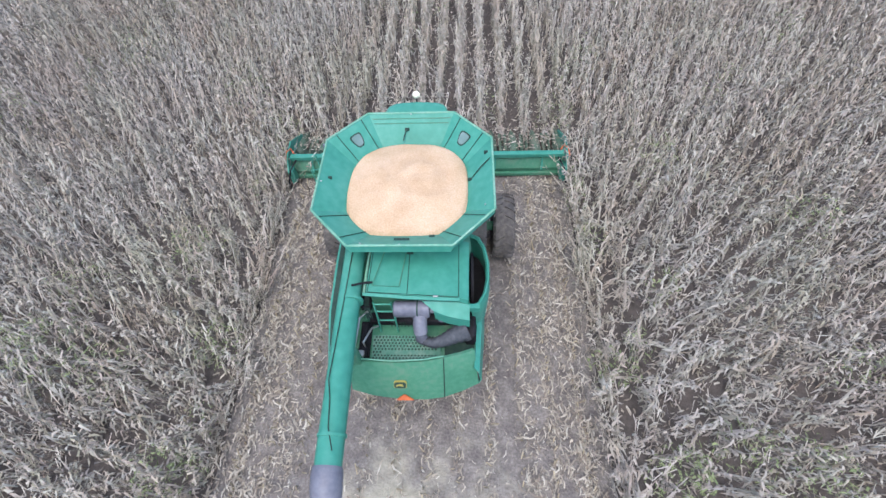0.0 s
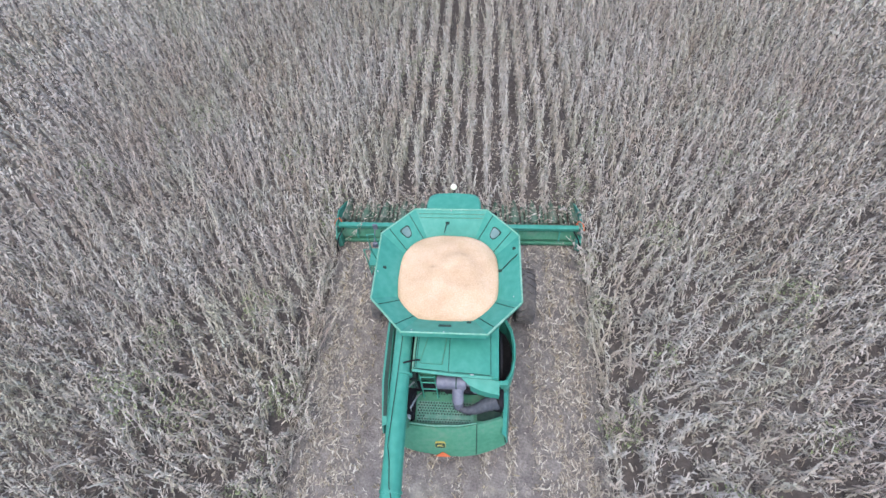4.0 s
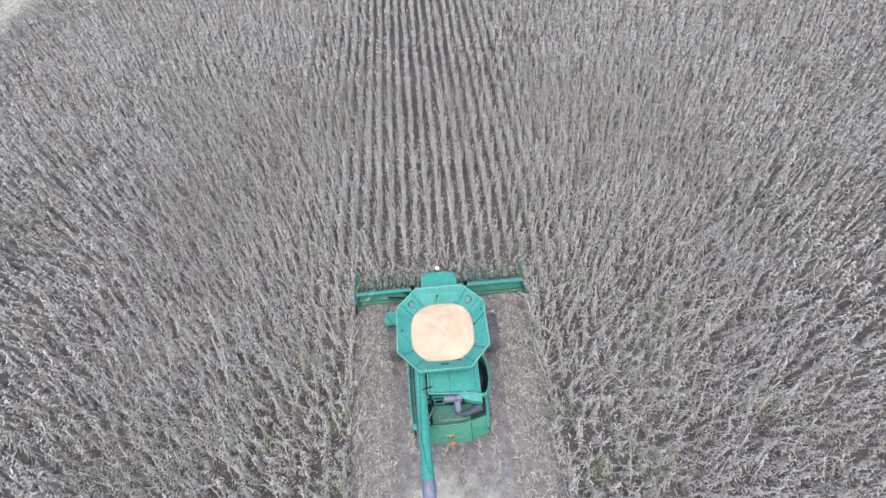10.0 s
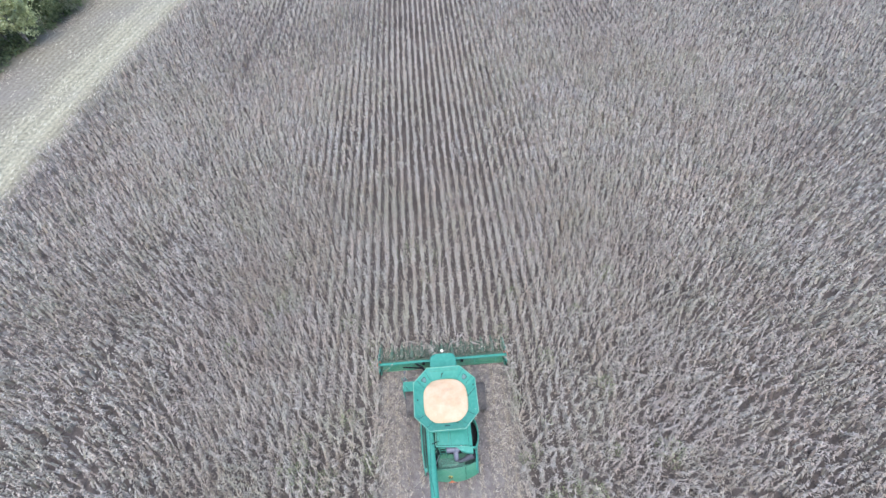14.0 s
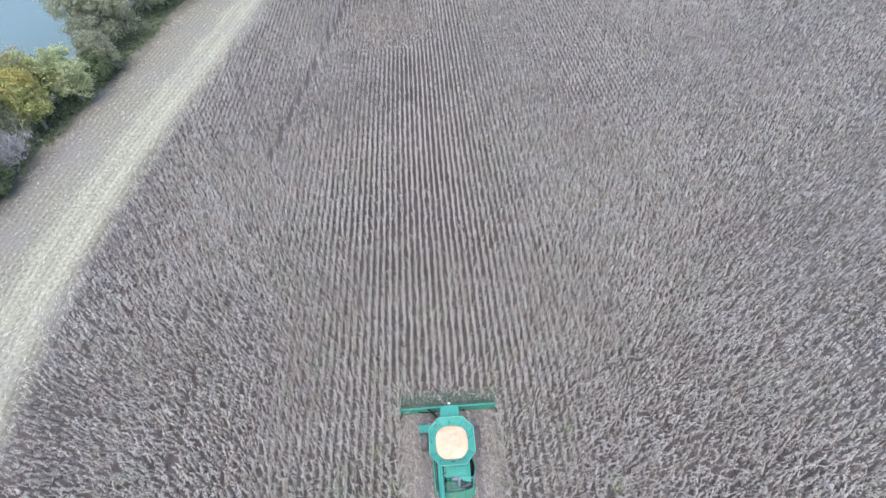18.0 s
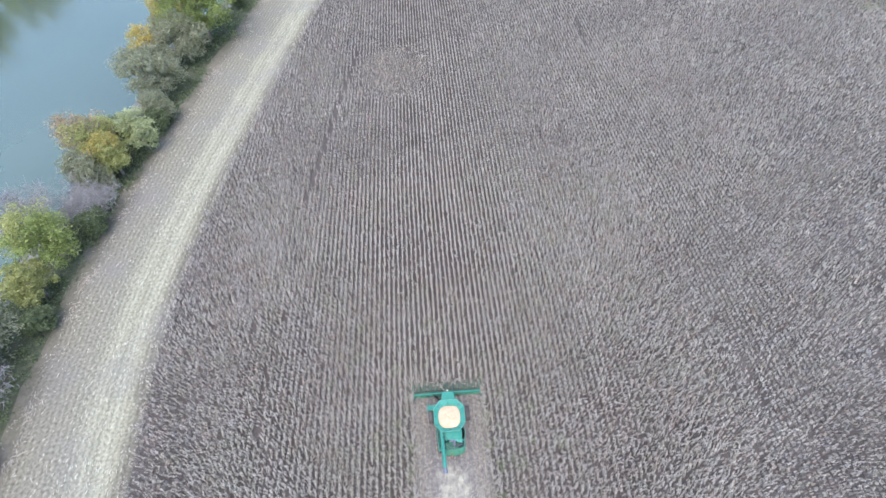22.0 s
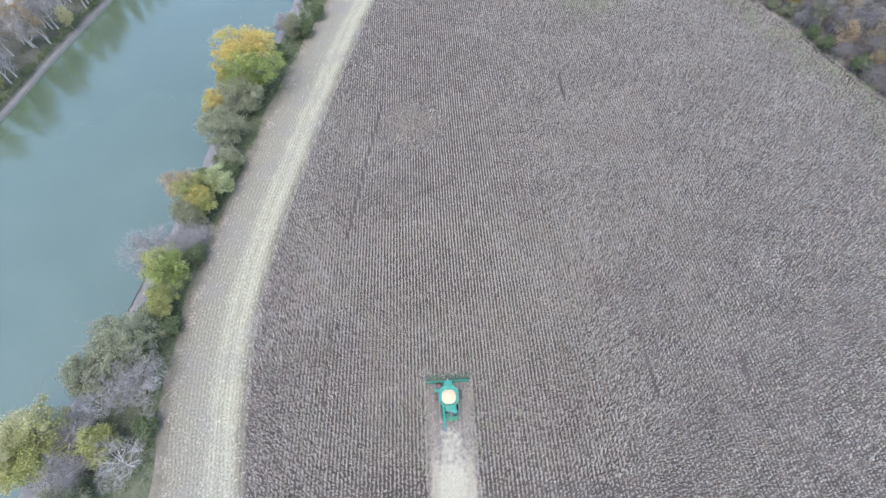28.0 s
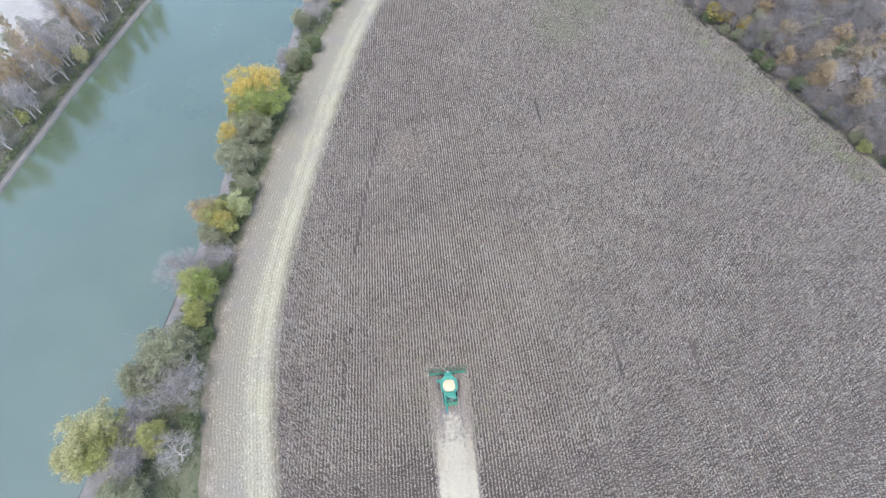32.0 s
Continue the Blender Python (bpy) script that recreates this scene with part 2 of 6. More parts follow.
M_RIM = material("yellow_rim", [(0.5, 0.33, 0.03), (0.6, 0.42, 0.05), (0.5, 0.38, 0.12)], 0.5, big=1, fine=8)
M_GREY = material("grey_steel_housing", [(0.075, 0.078, 0.105), (0.115, 0.12, 0.155), (0.165, 0.17, 0.205)], 0.5, big=1, fine=9, spec=0.5)
M_STEEL = material("bare_steel", [(0.3, 0.31, 0.31), (0.42, 0.43, 0.43), (0.5, 0.51, 0.51)], 0.35, metal=0.7, big=1, fine=9)
M_PLATE = material("worn_deck_plate", [(0.045, 0.17, 0.12), (0.08, 0.2, 0.15), (0.17, 0.25, 0.205)], 0.55, big=1.5, fine=10)
M_GRAIN = material("corn_kernels", [(0.48, 0.325, 0.2), (0.57, 0.405, 0.265), (0.655, 0.495, 0.36)], 0.75, big=1.6, fine=30, bump=0.55, bump_scale=55)
M_WINDOW = material("tank_window_glass", [(0.1, 0.17, 0.155), (0.13, 0.2, 0.185), (0.17, 0.24, 0.225)], 0.25, big=1, fine=4, spec=0.6)
M_GLASS = material("tinted_cab_glass", [(0.01, 0.014, 0.016), (0.015, 0.02, 0.022), (0.02, 0.026, 0.028)], 0.05, big=1, fine=4, spec=0.6)
M_ORANGE = material("orange_reflector", [(0.5, 0.1, 0.04), (0.58, 0.13, 0.05), (0.62, 0.18, 0.07)], 0.45, big=1, fine=9)
M_DUCT = material("grey_rubber_duct", [(0.024, 0.027, 0.034), (0.045, 0.05, 0.06), (0.075, 0.08, 0.092)], 0.6, spec=0.3, big=1, fine=12, bump=0.2)
M_YELLOW = material("yellow_decal", [(0.3, 0.25, 0.06), (0.36, 0.3, 0.08), (0.4, 0.34, 0.1)], 0.4, big=1, fine=9)
M_WHITE = material("cream_dome", [(0.72, 0.7, 0.5), (0.8, 0.78, 0.6), (0.85, 0.83, 0.7)], 0.4, big=2, fine=9)
M_BARK = material("grey_bark", [(0.12, 0.105, 0.09), (0.2, 0.18, 0.16), (0.3, 0.27, 0.245)], 0.9, big=1, fine=8, bump=0.5)
M_BARK_P = material("pale_bark", [(0.36, 0.33, 0.3), (0.5, 0.47, 0.43), (0.62, 0.59, 0.55)], 0.85, big=1, fine=6)
def leafy(m, share=0.42):
    """Let some light pass through the leaves of m."""
    nodes, links = m.node_tree.nodes, m.node_tree.links
    bsdf = nodes["Principled BSDF"]
    tr, mx = nodes.new("ShaderNodeBsdfTranslucent"), nodes.new("ShaderNodeMixShader")
    links.new(bsdf.inputs["Base Color"].links[0].from_socket, tr.inputs[0])
    mx.inputs[0].default_value = share
    links.new(bsdf.outputs[0], mx.inputs[1])
    links.new(tr.outputs[0], mx.inputs[2])
    links.new(mx.outputs[0], nodes["Material Output"].inputs[0])


LEAF = {
    "yellow": material("yellow_leaf", [(0.423, 0.328, 0.101), (0.597, 0.473, 0.153), (0.728, 0.597, 0.233)], 0.7, by="island", big=0.25, fine=1, tint=[((0.3, 0.3, 0.12), 0.14, 0.5)]),
    "yellow_green": material("yellow_green_leaf", [(0.247, 0.26, 0.101), (0.37, 0.38, 0.15), (0.52, 0.514, 0.234)], 0.7, by="island", big=0.25, fine=1),
    "green": material("green_leaf", [(0.198, 0.25, 0.084), (0.301, 0.358, 0.122), (0.429, 0.461, 0.179)], 0.7, by="island", big=0.25, fine=1),
    "cream": material("pale_cream_leaf", [(0.33, 0.315, 0.165), (0.465, 0.445, 0.245), (0.6, 0.575, 0.345)], 0.8, by="island", big=0.25, fine=1),
    "olive": material("grey_olive_leaf", [(0.218, 0.226, 0.148), (0.305, 0.314, 0.208), (0.4, 0.406, 0.276)], 0.8, by="island", big=0.25, fine=1),
    "pale": material("pale_green_leaf", [(0.314, 0.358, 0.179), (0.448, 0.482, 0.269), (0.582, 0.605, 0.381)], 0.8, by="island", big=0.25, fine=1),
    "orange": material("orange_leaf", [(0.29, 0.218, 0.138), (0.405, 0.315, 0.2), (0.515, 0.415, 0.27)], 0.8, by="island", big=0.25, fine=1),
    "tan": material("faded_tan_leaf", [(0.266, 0.209, 0.139), (0.367, 0.298, 0.202), (0.468, 0.392, 0.278)], 0.8, by="island", big=0.25, fine=1),
    "twig": material("bare_twigs", [(0.2, 0.187, 0.18), (0.29, 0.273, 0.267), (0.38, 0.363, 0.358)], 0.9, by="island", big=0.3, fine=1),
    "dark": material("dark_green_leaf", [(0.098, 0.139, 0.073), (0.163, 0.204, 0.106), (0.276, 0.293, 0.163)], 0.75, by="island", big=0.25, fine=1),
    "wood_twig": material("woodland_twigs", [(0.118, 0.11, 0.11), (0.178, 0.168, 0.168), (0.255, 0.243, 0.243)], 0.9, by="island", big=0.12, fine=1, tint=[((0.2, 0.15, 0.1), 0.05, 0.5)]),
}
for k_ in LEAF:
    if "twig" not in k_:
        leafy(LEAF[k_])
leafy(M_CORN, 0.08)




# ---------------------------------------------------------------- mesh helpers
def finish(me, mats, smooth=None):
    for m in mats if isinstance(mats, (list, tuple)) else [mats]:
        me.materials.append(m)
    if smooth is not None:
        me.polygons.foreach_set("use_smooth", [True] * len(me.polygons))
        me.set_sharp_from_angle(angle=radians(smooth))
    return me


def part(name, bm, mat, parent=None, label="", smooth=None, at=None):
    """Link a bmesh as one mesh object, under parent where one is given."""
    me = bpy.data.meshes.new(name)
    bm.to_mesh(me)
    bm.free()
    ob = new(name, finish(me, mat, smooth))
    if parent is not None:
        ob.parent = parent
    if at is not None:
        ob.matrix_basis = at
    if label:
        ob["label"] = label
    return ob


def share(name, src, parent, at):
    """Another object on the mesh of src."""
    ob = new(name, src.data)
    ob.parent = parent
    ob.matrix_basis = at
    return ob


def thing(name, x=0, y=0, z=0, rz=0, **tags):
    ob = new(name)
    ob.empty_display_size = 0.2
    ob.matrix_basis = pose(x, y, z, 0, 0, rz)
    return tagged(ob, **tags)


def box(bm, x0, x1, y0, y1, z0, z1, bev=0.0, m=None):
    r = bmesh.ops.create_cube(bm, size=1.0, matrix=Matrix.LocRotScale(((x0 + x1) / 2, (y0 + y1) / 2, (z0 + z1) / 2), None, (x1 - x0, y1 - y0, z1 - z0)))
    vs = r["verts"]
    if bev:
        es = list({e for v in vs for e in v.link_edges})
        out = bmesh.ops.bevel(bm, geom=es, offset=bev, segments=2, affect="EDGES", profile=0.5)
        vs = out["verts"]
    if m is not None:
        bmesh.ops.transform(bm, matrix=m, verts=list(vs))
    return bm


def tube(bm, pts, r, seg=8, cap=True):
    """A round tube along points; r one radius or one a point."""
    pts = [Vector(p) for p in pts]
    rs = r if isinstance(r, (list, tuple)) else [r] * len(pts)
    rings, side = [], None
    for i, p in enumerate(pts):
        d = (pts[min(i + 1, len(pts) - 1)] - pts[max(i - 1, 0)]).normalized()
        ref = Vector((0, 0, 1)) if abs(d.z) < 0.95 else Vector((1, 0, 0))
        side = d.cross(ref).normalized()
        up = side.cross(d)
        rings.append([bm.verts.new(p + rs[i] * (math.cos(2 * math.pi * k / seg) * side + math.sin(2 * math.pi * k / seg) * up)) for k in range(seg)])
    for a_, b_ in zip(rings, rings[1:]):
        for k in range(seg):
            bm.faces.new((a_[k], a_[(k + 1) % seg], b_[(k + 1) % seg], b_[k]))
    if cap:
        bm.faces.new(rings[0][::-1])
        bm.faces.new(rings[-1])
    return bm


def loft(bm, rows, closed=False):
    vr = [[bm.verts.new(p) for p in row] for row in rows]
    n = len(vr[0])
    for a_, b_ in zip(vr, vr[1:]):
        for k in range(n if closed else n - 1):
            bm.faces.new((a_[k], a_[(k + 1) % n], b_[(k + 1) % n], b_[k]))
    return vr


def shell(bm, thick):
    """Give the sheet in bm a thickness."""
    bmesh.ops.recalc_face_normals(bm, faces=bm.faces[:])
    bmesh.ops.solidify(bm, geom=bm.faces[:], thickness=thick)
    return bm


def prism(bm, outline, z0, z1):
    lo = [bm.verts.new((x, y, z0)) for x, y in outline]
    hi = [bm.verts.new((x, y, z1)) for x, y in outline]
    n = len(lo)
    bm.faces.new(lo[::-1])
    bm.faces.new(hi)
    for k in range(n):
        bm.faces.new((lo[k], lo[(k + 1) % n], hi[(k + 1) % n], hi[k]))
    return bm


def quad_mesh(name, co, quads):
    """A mesh from arrays of points and of four-cornered faces."""
    me = bpy.data.meshes.new(name)
    n = len(quads)
    me.vertices.add(len(co))
    me.vertices.foreach_set("co", np.ascontiguousarray(co, dtype=np.float32).ravel())
    me.loops.add(4 * n)
    me.loops.foreach_set("vertex_index", np.ascontiguousarray(quads, dtype=np.int32).ravel())
    me.polygons.add(n)
    me.polygons.foreach_set("loop_start", np.arange(0, 4 * n, 4, dtype=np.int32))
    me.update(calc_edges=True)
    return me


# ---------------------------------------------------------------- plan of the place (y along the rows)
def corn_edge(y):
    return np.interp(y, [-60, -12, -3, 5, 14, 24, 35, 47, 62, 77, 97, 121, 149, 182, 240], [-34, -40.0, -41.6, -42.2, -42.8, -42.9, -42.0, -40.6, -38.1, -35.4, -31.7, -26.8, -20.6, -10.5, 9])


def head_edge(y):
    return np.interp(y, [-60, -10, 0, 10, 20, 31, 43, 53, 68, 84, 105, 129, 155, 187, 240], [-48, -56, -57.8, -58.9, -59.3, -58.9, -57.8, -56.6, -54.2, -51.4, -47.4, -42.9, -36.2, -26.4, -9])


def water_edge(y):
    return np.interp(y, [-60, -15, 0, 8, 24, 38, 50, 66, 92, 108, 122, 150, 195, 260], [-94, -85, -82, -79, -75.6, -73.8, -70.8, -68.2, -67.5, -64.5, -57.5, -53, -47, -38])


def far_bank(y):
    return np.interp(y, [-120, 94, 112, 132, 152, 172, 204, 300], [-172, -141, -138, -135.5, -131.5, -127.5, -121, -98])


def wood_edge(y):
    return np.interp(y, [-60, 51, 63, 76, 87, 101, 119, 137, 164, 230], [178, 146, 141, 138, 134.5, 131.5, 128, 122.5, 116, 100])


HALF = 4.75  # half the width of the cut behind the combine

# ---------------------------------------------------------------- ground: one sheet with the river's bed in it
def build_ground():
    ys = np.concatenate([[-3000, -1200, -500, -260, -160], np.arange(-120, 261, 5.0), [300, 400, 700, 1500, 3000]])
    rng = np.random.default_rng(3)
    ce, he, we, fb, wo = corn_edge(ys), head_edge(ys), water_edge(ys), far_bank(ys), wood_edge(ys)
    w = ce - he
    j = lambda s: rng.normal(0, s, len(ys))
    spec = [
        (fb * 0 - 3000, 0.0, 7), (fb - 300, 0.0, 7), (fb - 52, 0.2, 7), (fb - 36 + j(1.5), 0.3, 1), (fb - 6 + j(0.6), 0.2, 1), (fb - 1.3, -1.25, 6),
        (fb + 0.4, -1.4, 8), (fb + 0.7, -2.1, 8), (fb + 1.5, -2.6, 8), (fb + 8, -4.0, 8), (we - 7, -4.0, 8), (we - 1.0 + j(0.4), -2.3, 8), (we + np.where((ys > 20) & (ys < 36), 4.2, 0.2) + j(0.2), -1.75, 8),
        (we + 4.5 + j(0.5), -0.9, 9), (he - 2.2 + j(0.4), -0.12, 10), (he + j(0.3), 0.0, 2), (he + 0.5 * w, 0.03, 2), (ce + 0.3, 0.0, 0), (0.5 * (ce + wo), 0.0, 0), (wo + j(0.6), 0.0, 5), (wo + 120, 1.0, 5), (wo * 0 + 3000, 1.0, 5),
    ]
    verts = [(float(xs[i]), float(y), z) for i, y in enumerate(ys) for xs, z, _ in spec]
    n = len(spec)
    faces, mi = [], []
    for i in range(len(ys) - 1):
        for k in range(n - 1):
            faces.append((i * n + k, i * n + k + 1, (i + 1) * n + k + 1, (i + 1) * n + k))
            mi.append(spec[k][2])
    me = bpy.data.meshes.new("ground")
    me.from_pydata(verts, [], faces)
    order = [M_SOIL, M_FLOOR, M_HEADLAND, M_SOIL, M_GRASS, M_LITTER, M_PATH, M_PALE, M_MUD, M_VERGE, M_BALK]
    finish(me, order)
    me.polygons.foreach_set("material_index", mi)
    k0 = next(k for k in range(n) if spec[k][2] == 2)
    across = np.zeros((len(ys), n))
    across[:, k0 + 1], across[:, k0 + 2:] = 0.5, 1.0
    me.attributes.new("across", "FLOAT", "POINT").data.foreach_set("value", across.ravel().astype(np.float32))
    tagged(new("ground", me), "brown field soil with pale headland, grassy banks and woodland floor", "ground", kind="structure")


build_ground()

bm = bmesh.new()
wy = np.arange(-300, 501, 20.0)
loft(bm, [[(float(far_bank(y)) + 0.6, float(y), -2.0), (float(water_edge(y)) - 0.2, float(y), -2.0)] for y in wy])
tagged(part("water", bm, M_WATER), "calm teal grey river water reflecting an overcast sky", "river", kind="structure")


def build_strip():
    """The cut strip behind the header, flat but for the lanes pressed by the wheels."""
    ys = np.concatenate([np.arange(-120, -24, 3.0), np.arange(-24, 4.7, 0.7)])
    xs = np.linspace(-HALF, HALF, 39)
    Y, X = np.meshgrid(ys, xs, indexing="ij")
    lane = np.exp(-((np.abs(X) - 2.42) / 0.34) ** 2)
    Z = 0.05 * (1 - (X / HALF) ** 8) - 0.035 * lane + 0.012 * np.sin(X * 2 * math.pi / 0.762) + 0.01
    n = len(xs)
    co = np.stack([X, Y, Z], -1).reshape(-1, 3)
    i, k = np.meshgrid(np.arange(len(ys) - 1), np.arange(n - 1), indexing="ij")
    q = (i * n + k).ravel()
    me = quad_mesh("harvested_strip", co, np.stack([q, q + 1, q + n + 1, q + n], 1))
    back = np.clip((-5.5 - Y) / 9, 0, 1) * np.clip((4.75 - np.abs(X)) / 1.0, 0, 1) * (1 - 0.25 * lane)
    # paler ground close behind the machine, painting in the haze of airborne dust
    near = 0.62 * np.clip((-4.0 - Y) / 2.0, 0, 1) * np.exp(-(X / 2.5) ** 4)
    me.attributes.new("straw", "FLOAT", "POINT").data.foreach_set("value", np.maximum(back, near).ravel().astype(np.float32))
    tagged(new("harvested_strip", finish(me, M_CUT, 180)), "freshly cut soil strip with chopped straw behind the combine", "ground", kind="structure")


build_strip()


# ---------------------------------------------------------------- corn
def corn_plant(rng, leaves, segs, width, stalk=True, tassel=True, low=0.28, rises=(0.1, 0.8), drops=(0.5, 1.5), reach=1.0, husk=None, ears=0):
    """One dry plant as points and four-cornered faces: stalk, arching torn leaves, tassel."""
    co, qu = [], []
    h = rng.uniform(1.7, 2.2)
    lean = rng.normal(0, 0.10, 2)

    def axis(z):
        return np.array([lean[0] * (z / h) ** 1.5 * h * 0.6, lean[1] * (z / h) ** 1.5 * h * 0.6, z])

    def ribbon(pts, side, ws):
        b = len(co)
        for p, w_ in zip(pts, ws):
            co.append(p - side * w_ / 2)
            co.append(p + side * w_ / 2)
        for k in range(len(pts) - 1):
            qu.append((b + 2 * k, b + 2 * k + 1, b + 2 * k + 3, b + 2 * k + 2))

    if stalk:
        for a_ in (0.0, 2.1):
            s_ = np.array([math.cos(a_), math.sin(a_), 0.0])
            ribbon([axis(0), axis(h * 0.5), axis(h)], s_, (0.026, 0.02, 0.01))
    if husk:
        # wide card for withered lower leaves along the row, added to block light between rows
        wide, z_lo, z_hi = husk
        ribbon([axis(z_lo) + np.array([rng.normal(0, 0.05), 0, 0]), axis(z_hi) + np.array([rng.normal(0, 0.05), 0, 0])], np.array([rng.normal(0, 0.25), 1.0, 0.0]), (wide, wide * 0.7))
    az0 = rng.uniform(0, 6.28)
    for i in range(leaves):
        z0 = h * (low + (0.96 - low) * (i + rng.uniform(0, 0.6)) / leaves)
        az = az0 + math.pi * i + rng.normal(0, 0.5)
        d = np.array([math.cos(az), math.sin(az), 0.0])
        L = reach * rng.uniform(0.38, 0.72) * (1.0 if z0 < 0.8 * h else 0.7)
        rise, drop = rng.uniform(*rises), rng.uniform(*drops)
        side = np.array([-d[1], d[0], 0.0]) + np.array([0, 0, rng.normal(0, 0.5)]) + d * rng.normal(0, 0.25)
        side /= np.linalg.norm(side)
        pts = []
        for k in range(segs + 1):
            s_ = k / segs
            p = axis(z0) + d * L * (0.62 * s_ - 0.17 * s_ * s_) + np.array([0, 0, L * (rise * s_ - drop * s_ * s_)])
            p[2] = max(p[2], 0.05)
            pts.append(p + rng.normal(0, 0.02, 3))
        ws = [width * w_ for w_ in ((0.6, 1.0, 0.8, 0.2) if segs == 3 else (0.8, 1.0, 0.25) if segs == 2 else (1.0, 0.4))]
        ribbon(pts, side, ws)
    for _ in range(ears):
        # hanging ear in its papery husk
        az = rng.uniform(0, 6.28)
        d = np.array([math.cos(az), math.sin(az), 0.0])
        p = axis(rng.uniform(0.42, 0.6) * h)
        for side in (np.array([-d[1], d[0], 0.0]), d * 0.6 + np.array([0, 0, 0.8])):
            ribbon([p, p + d * 0.11 + np.array([0, 0, 0.03]), p + d * 0.17 - np.array([0, 0, 0.16])], side, (0.03, 0.07, 0.03))
    if tassel:
        for _ in range(3):
            d = rng.normal(0, 1, 3)
            d[2] = abs(d[2]) + 1.2
            d /= np.linalg.norm(d)
            s_ = np.array([-d[1], d[0], 0.0])
            s_ /= np.linalg.norm(s_) + 1e-6
            ribbon([axis(h), axis(h) + d * rng.uniform(0.18, 0.32)], s_, (0.014, 0.02))
    return np.array(co), np.array(qu)


def scatter(name, kinds, x, y, yaw, size, lean_x, lean_y, mat, label, category, zs=None):
    """Many small plants or scraps in one mesh of kind stuff."""
    rng = np.random.default_rng(len(x))
    pick = rng.integers(0, len(kinds), len(x))
    co_all, qu_all, base = [], [], 0
    for k, (co, qu) in enumerate(kinds):
        i = np.where(pick == k)[0]
        if not len(i):
            continue
        c, s_ = np.cos(yaw[i])[:, None], np.sin(yaw[i])[:, None]
        X = (co[None, :, 0] * c - co[None, :, 1] * s_) * size[i][:, None]
        Y = (co[None, :, 0] * s_ + co[None, :, 1] * c) * size[i][:, None]
        Z = np.repeat(co[None, :, 2], len(i), 0) * size[i][:, None]
        X = X + lean_x[i][:, None] * Z + x[i][:, None]
        Y = Y + lean_y[i][:, None] * Z + y[i][:, None]
        if zs is not None:
            Z = Z + zs[i][:, None]
        n = len(co)
        co_all.append(np.stack([X, Y, Z], -1).reshape(-1, 3))
        qu_all.append((qu[None] + (np.arange(len(i)) * n)[:, None, None] + base).reshape(-1, 4))
        base += n * len(i)
    me = quad_mesh(name, np.concatenate(co_all), np.concatenate(qu_all))
    return tagged(new(name, finish(me, mat)), label, category, kind="stuff")


ROW = 0.762


def row_points(x0, x1, y0, y1, step, rng, keep):
    """Places of plants along the rows; row middles lie at odd halves of the row spacing from the combine's centre line."""
    ks = np.arange(math.floor(x0 / ROW - 0.5), math.ceil(x1 / ROW - 0.5) + 1)
    n = int((y1 - y0) / step)
    X = np.repeat((ks + 0.5) * ROW, n)
    Y = np.tile(y0 + step * np.arange(n), len(ks)) + rng.uniform(-0.5, 0.5, n * len(ks)) * step
    X = X + rng.normal(0, 0.04, len(X)) + 0.04 * np.sin(Y * 0.11 + 0.3 * np.sin(X * 0.05))
    ok = keep(X, Y) & (X > x0) & (X <= x1)
    return X[ok], Y[ok]


def standing(X, Y):
    cut = (np.abs(X) < HALF) & (Y < 5.25)
    # missed strips where the drill left a row out
    ragged = (np.sin(Y * 0.45) + np.sin(Y * 0.17 + 1) > -0.5) & (np.sin(X * 91 + Y * 57) > -0.3)
    gap = (np.abs(X + 23.25 - 0.155 * np.clip(Y - 42, 0, 60)) < 0.385) & (Y > 41) & (Y < 92) | (np.abs(X + 25.5) < 0.4) & (Y > 0) & (Y < 17) & ragged | (np.abs(X + 28.6) < 0.35) & (Y > 10) & (Y < 20) & ragged | (np.abs(X + 24.0) < 0.35) & (Y > 16) & (Y < 32) & ragged
    gap |= (np.abs(X - 42.3) < 0.4) & (Y > -2) & (Y < 8) | (np.abs(X - 61.7) < 0.4) & (Y > -1) & (Y < 6) | (np.abs(X - 85.5) < 0.4) & (Y > -4) & (Y < 3) | (np.abs(X - 41.5) < 0.4) & (Y > 88) & (Y < 100)
    # a corner already cut at the field's far side
    gap |= (X > 107 + 0.6 * np.abs(Y - 17)) & (Y > 10) & (Y < 26) & (np.mod(np.floor(X / ROW), 3) == 0)
    return (X > corn_edge(Y) + 0.3 + 0.35 * np.sin(Y * 1.7) + 0.4 * np.sin(Y * 0.53 + X * 11)) & (X < np.minimum(wood_edge(Y) - 1.5, 100 + 0.66 * (Y + 34))) & ~cut & ~gap


def in_a(X, Y):
    j = 1.5 * np.sin(X * 7.1 + Y * 3.3)
    return (np.abs(X) < 19 + j) & (Y > -13) & (Y < 23 + j)


def in_b(X, Y):
    j = 5 * np.sin(X * 7.1 + Y * 3.3)
    return (np.abs(X) < 37 + j) & (Y > -16) & (Y < 48 + j)


def in_c(X, Y):
    j = 6 * np.sin(X * 7.1 + Y * 3.3)
    return (np.abs(X) < 66 + j) & (Y < 92 + j)


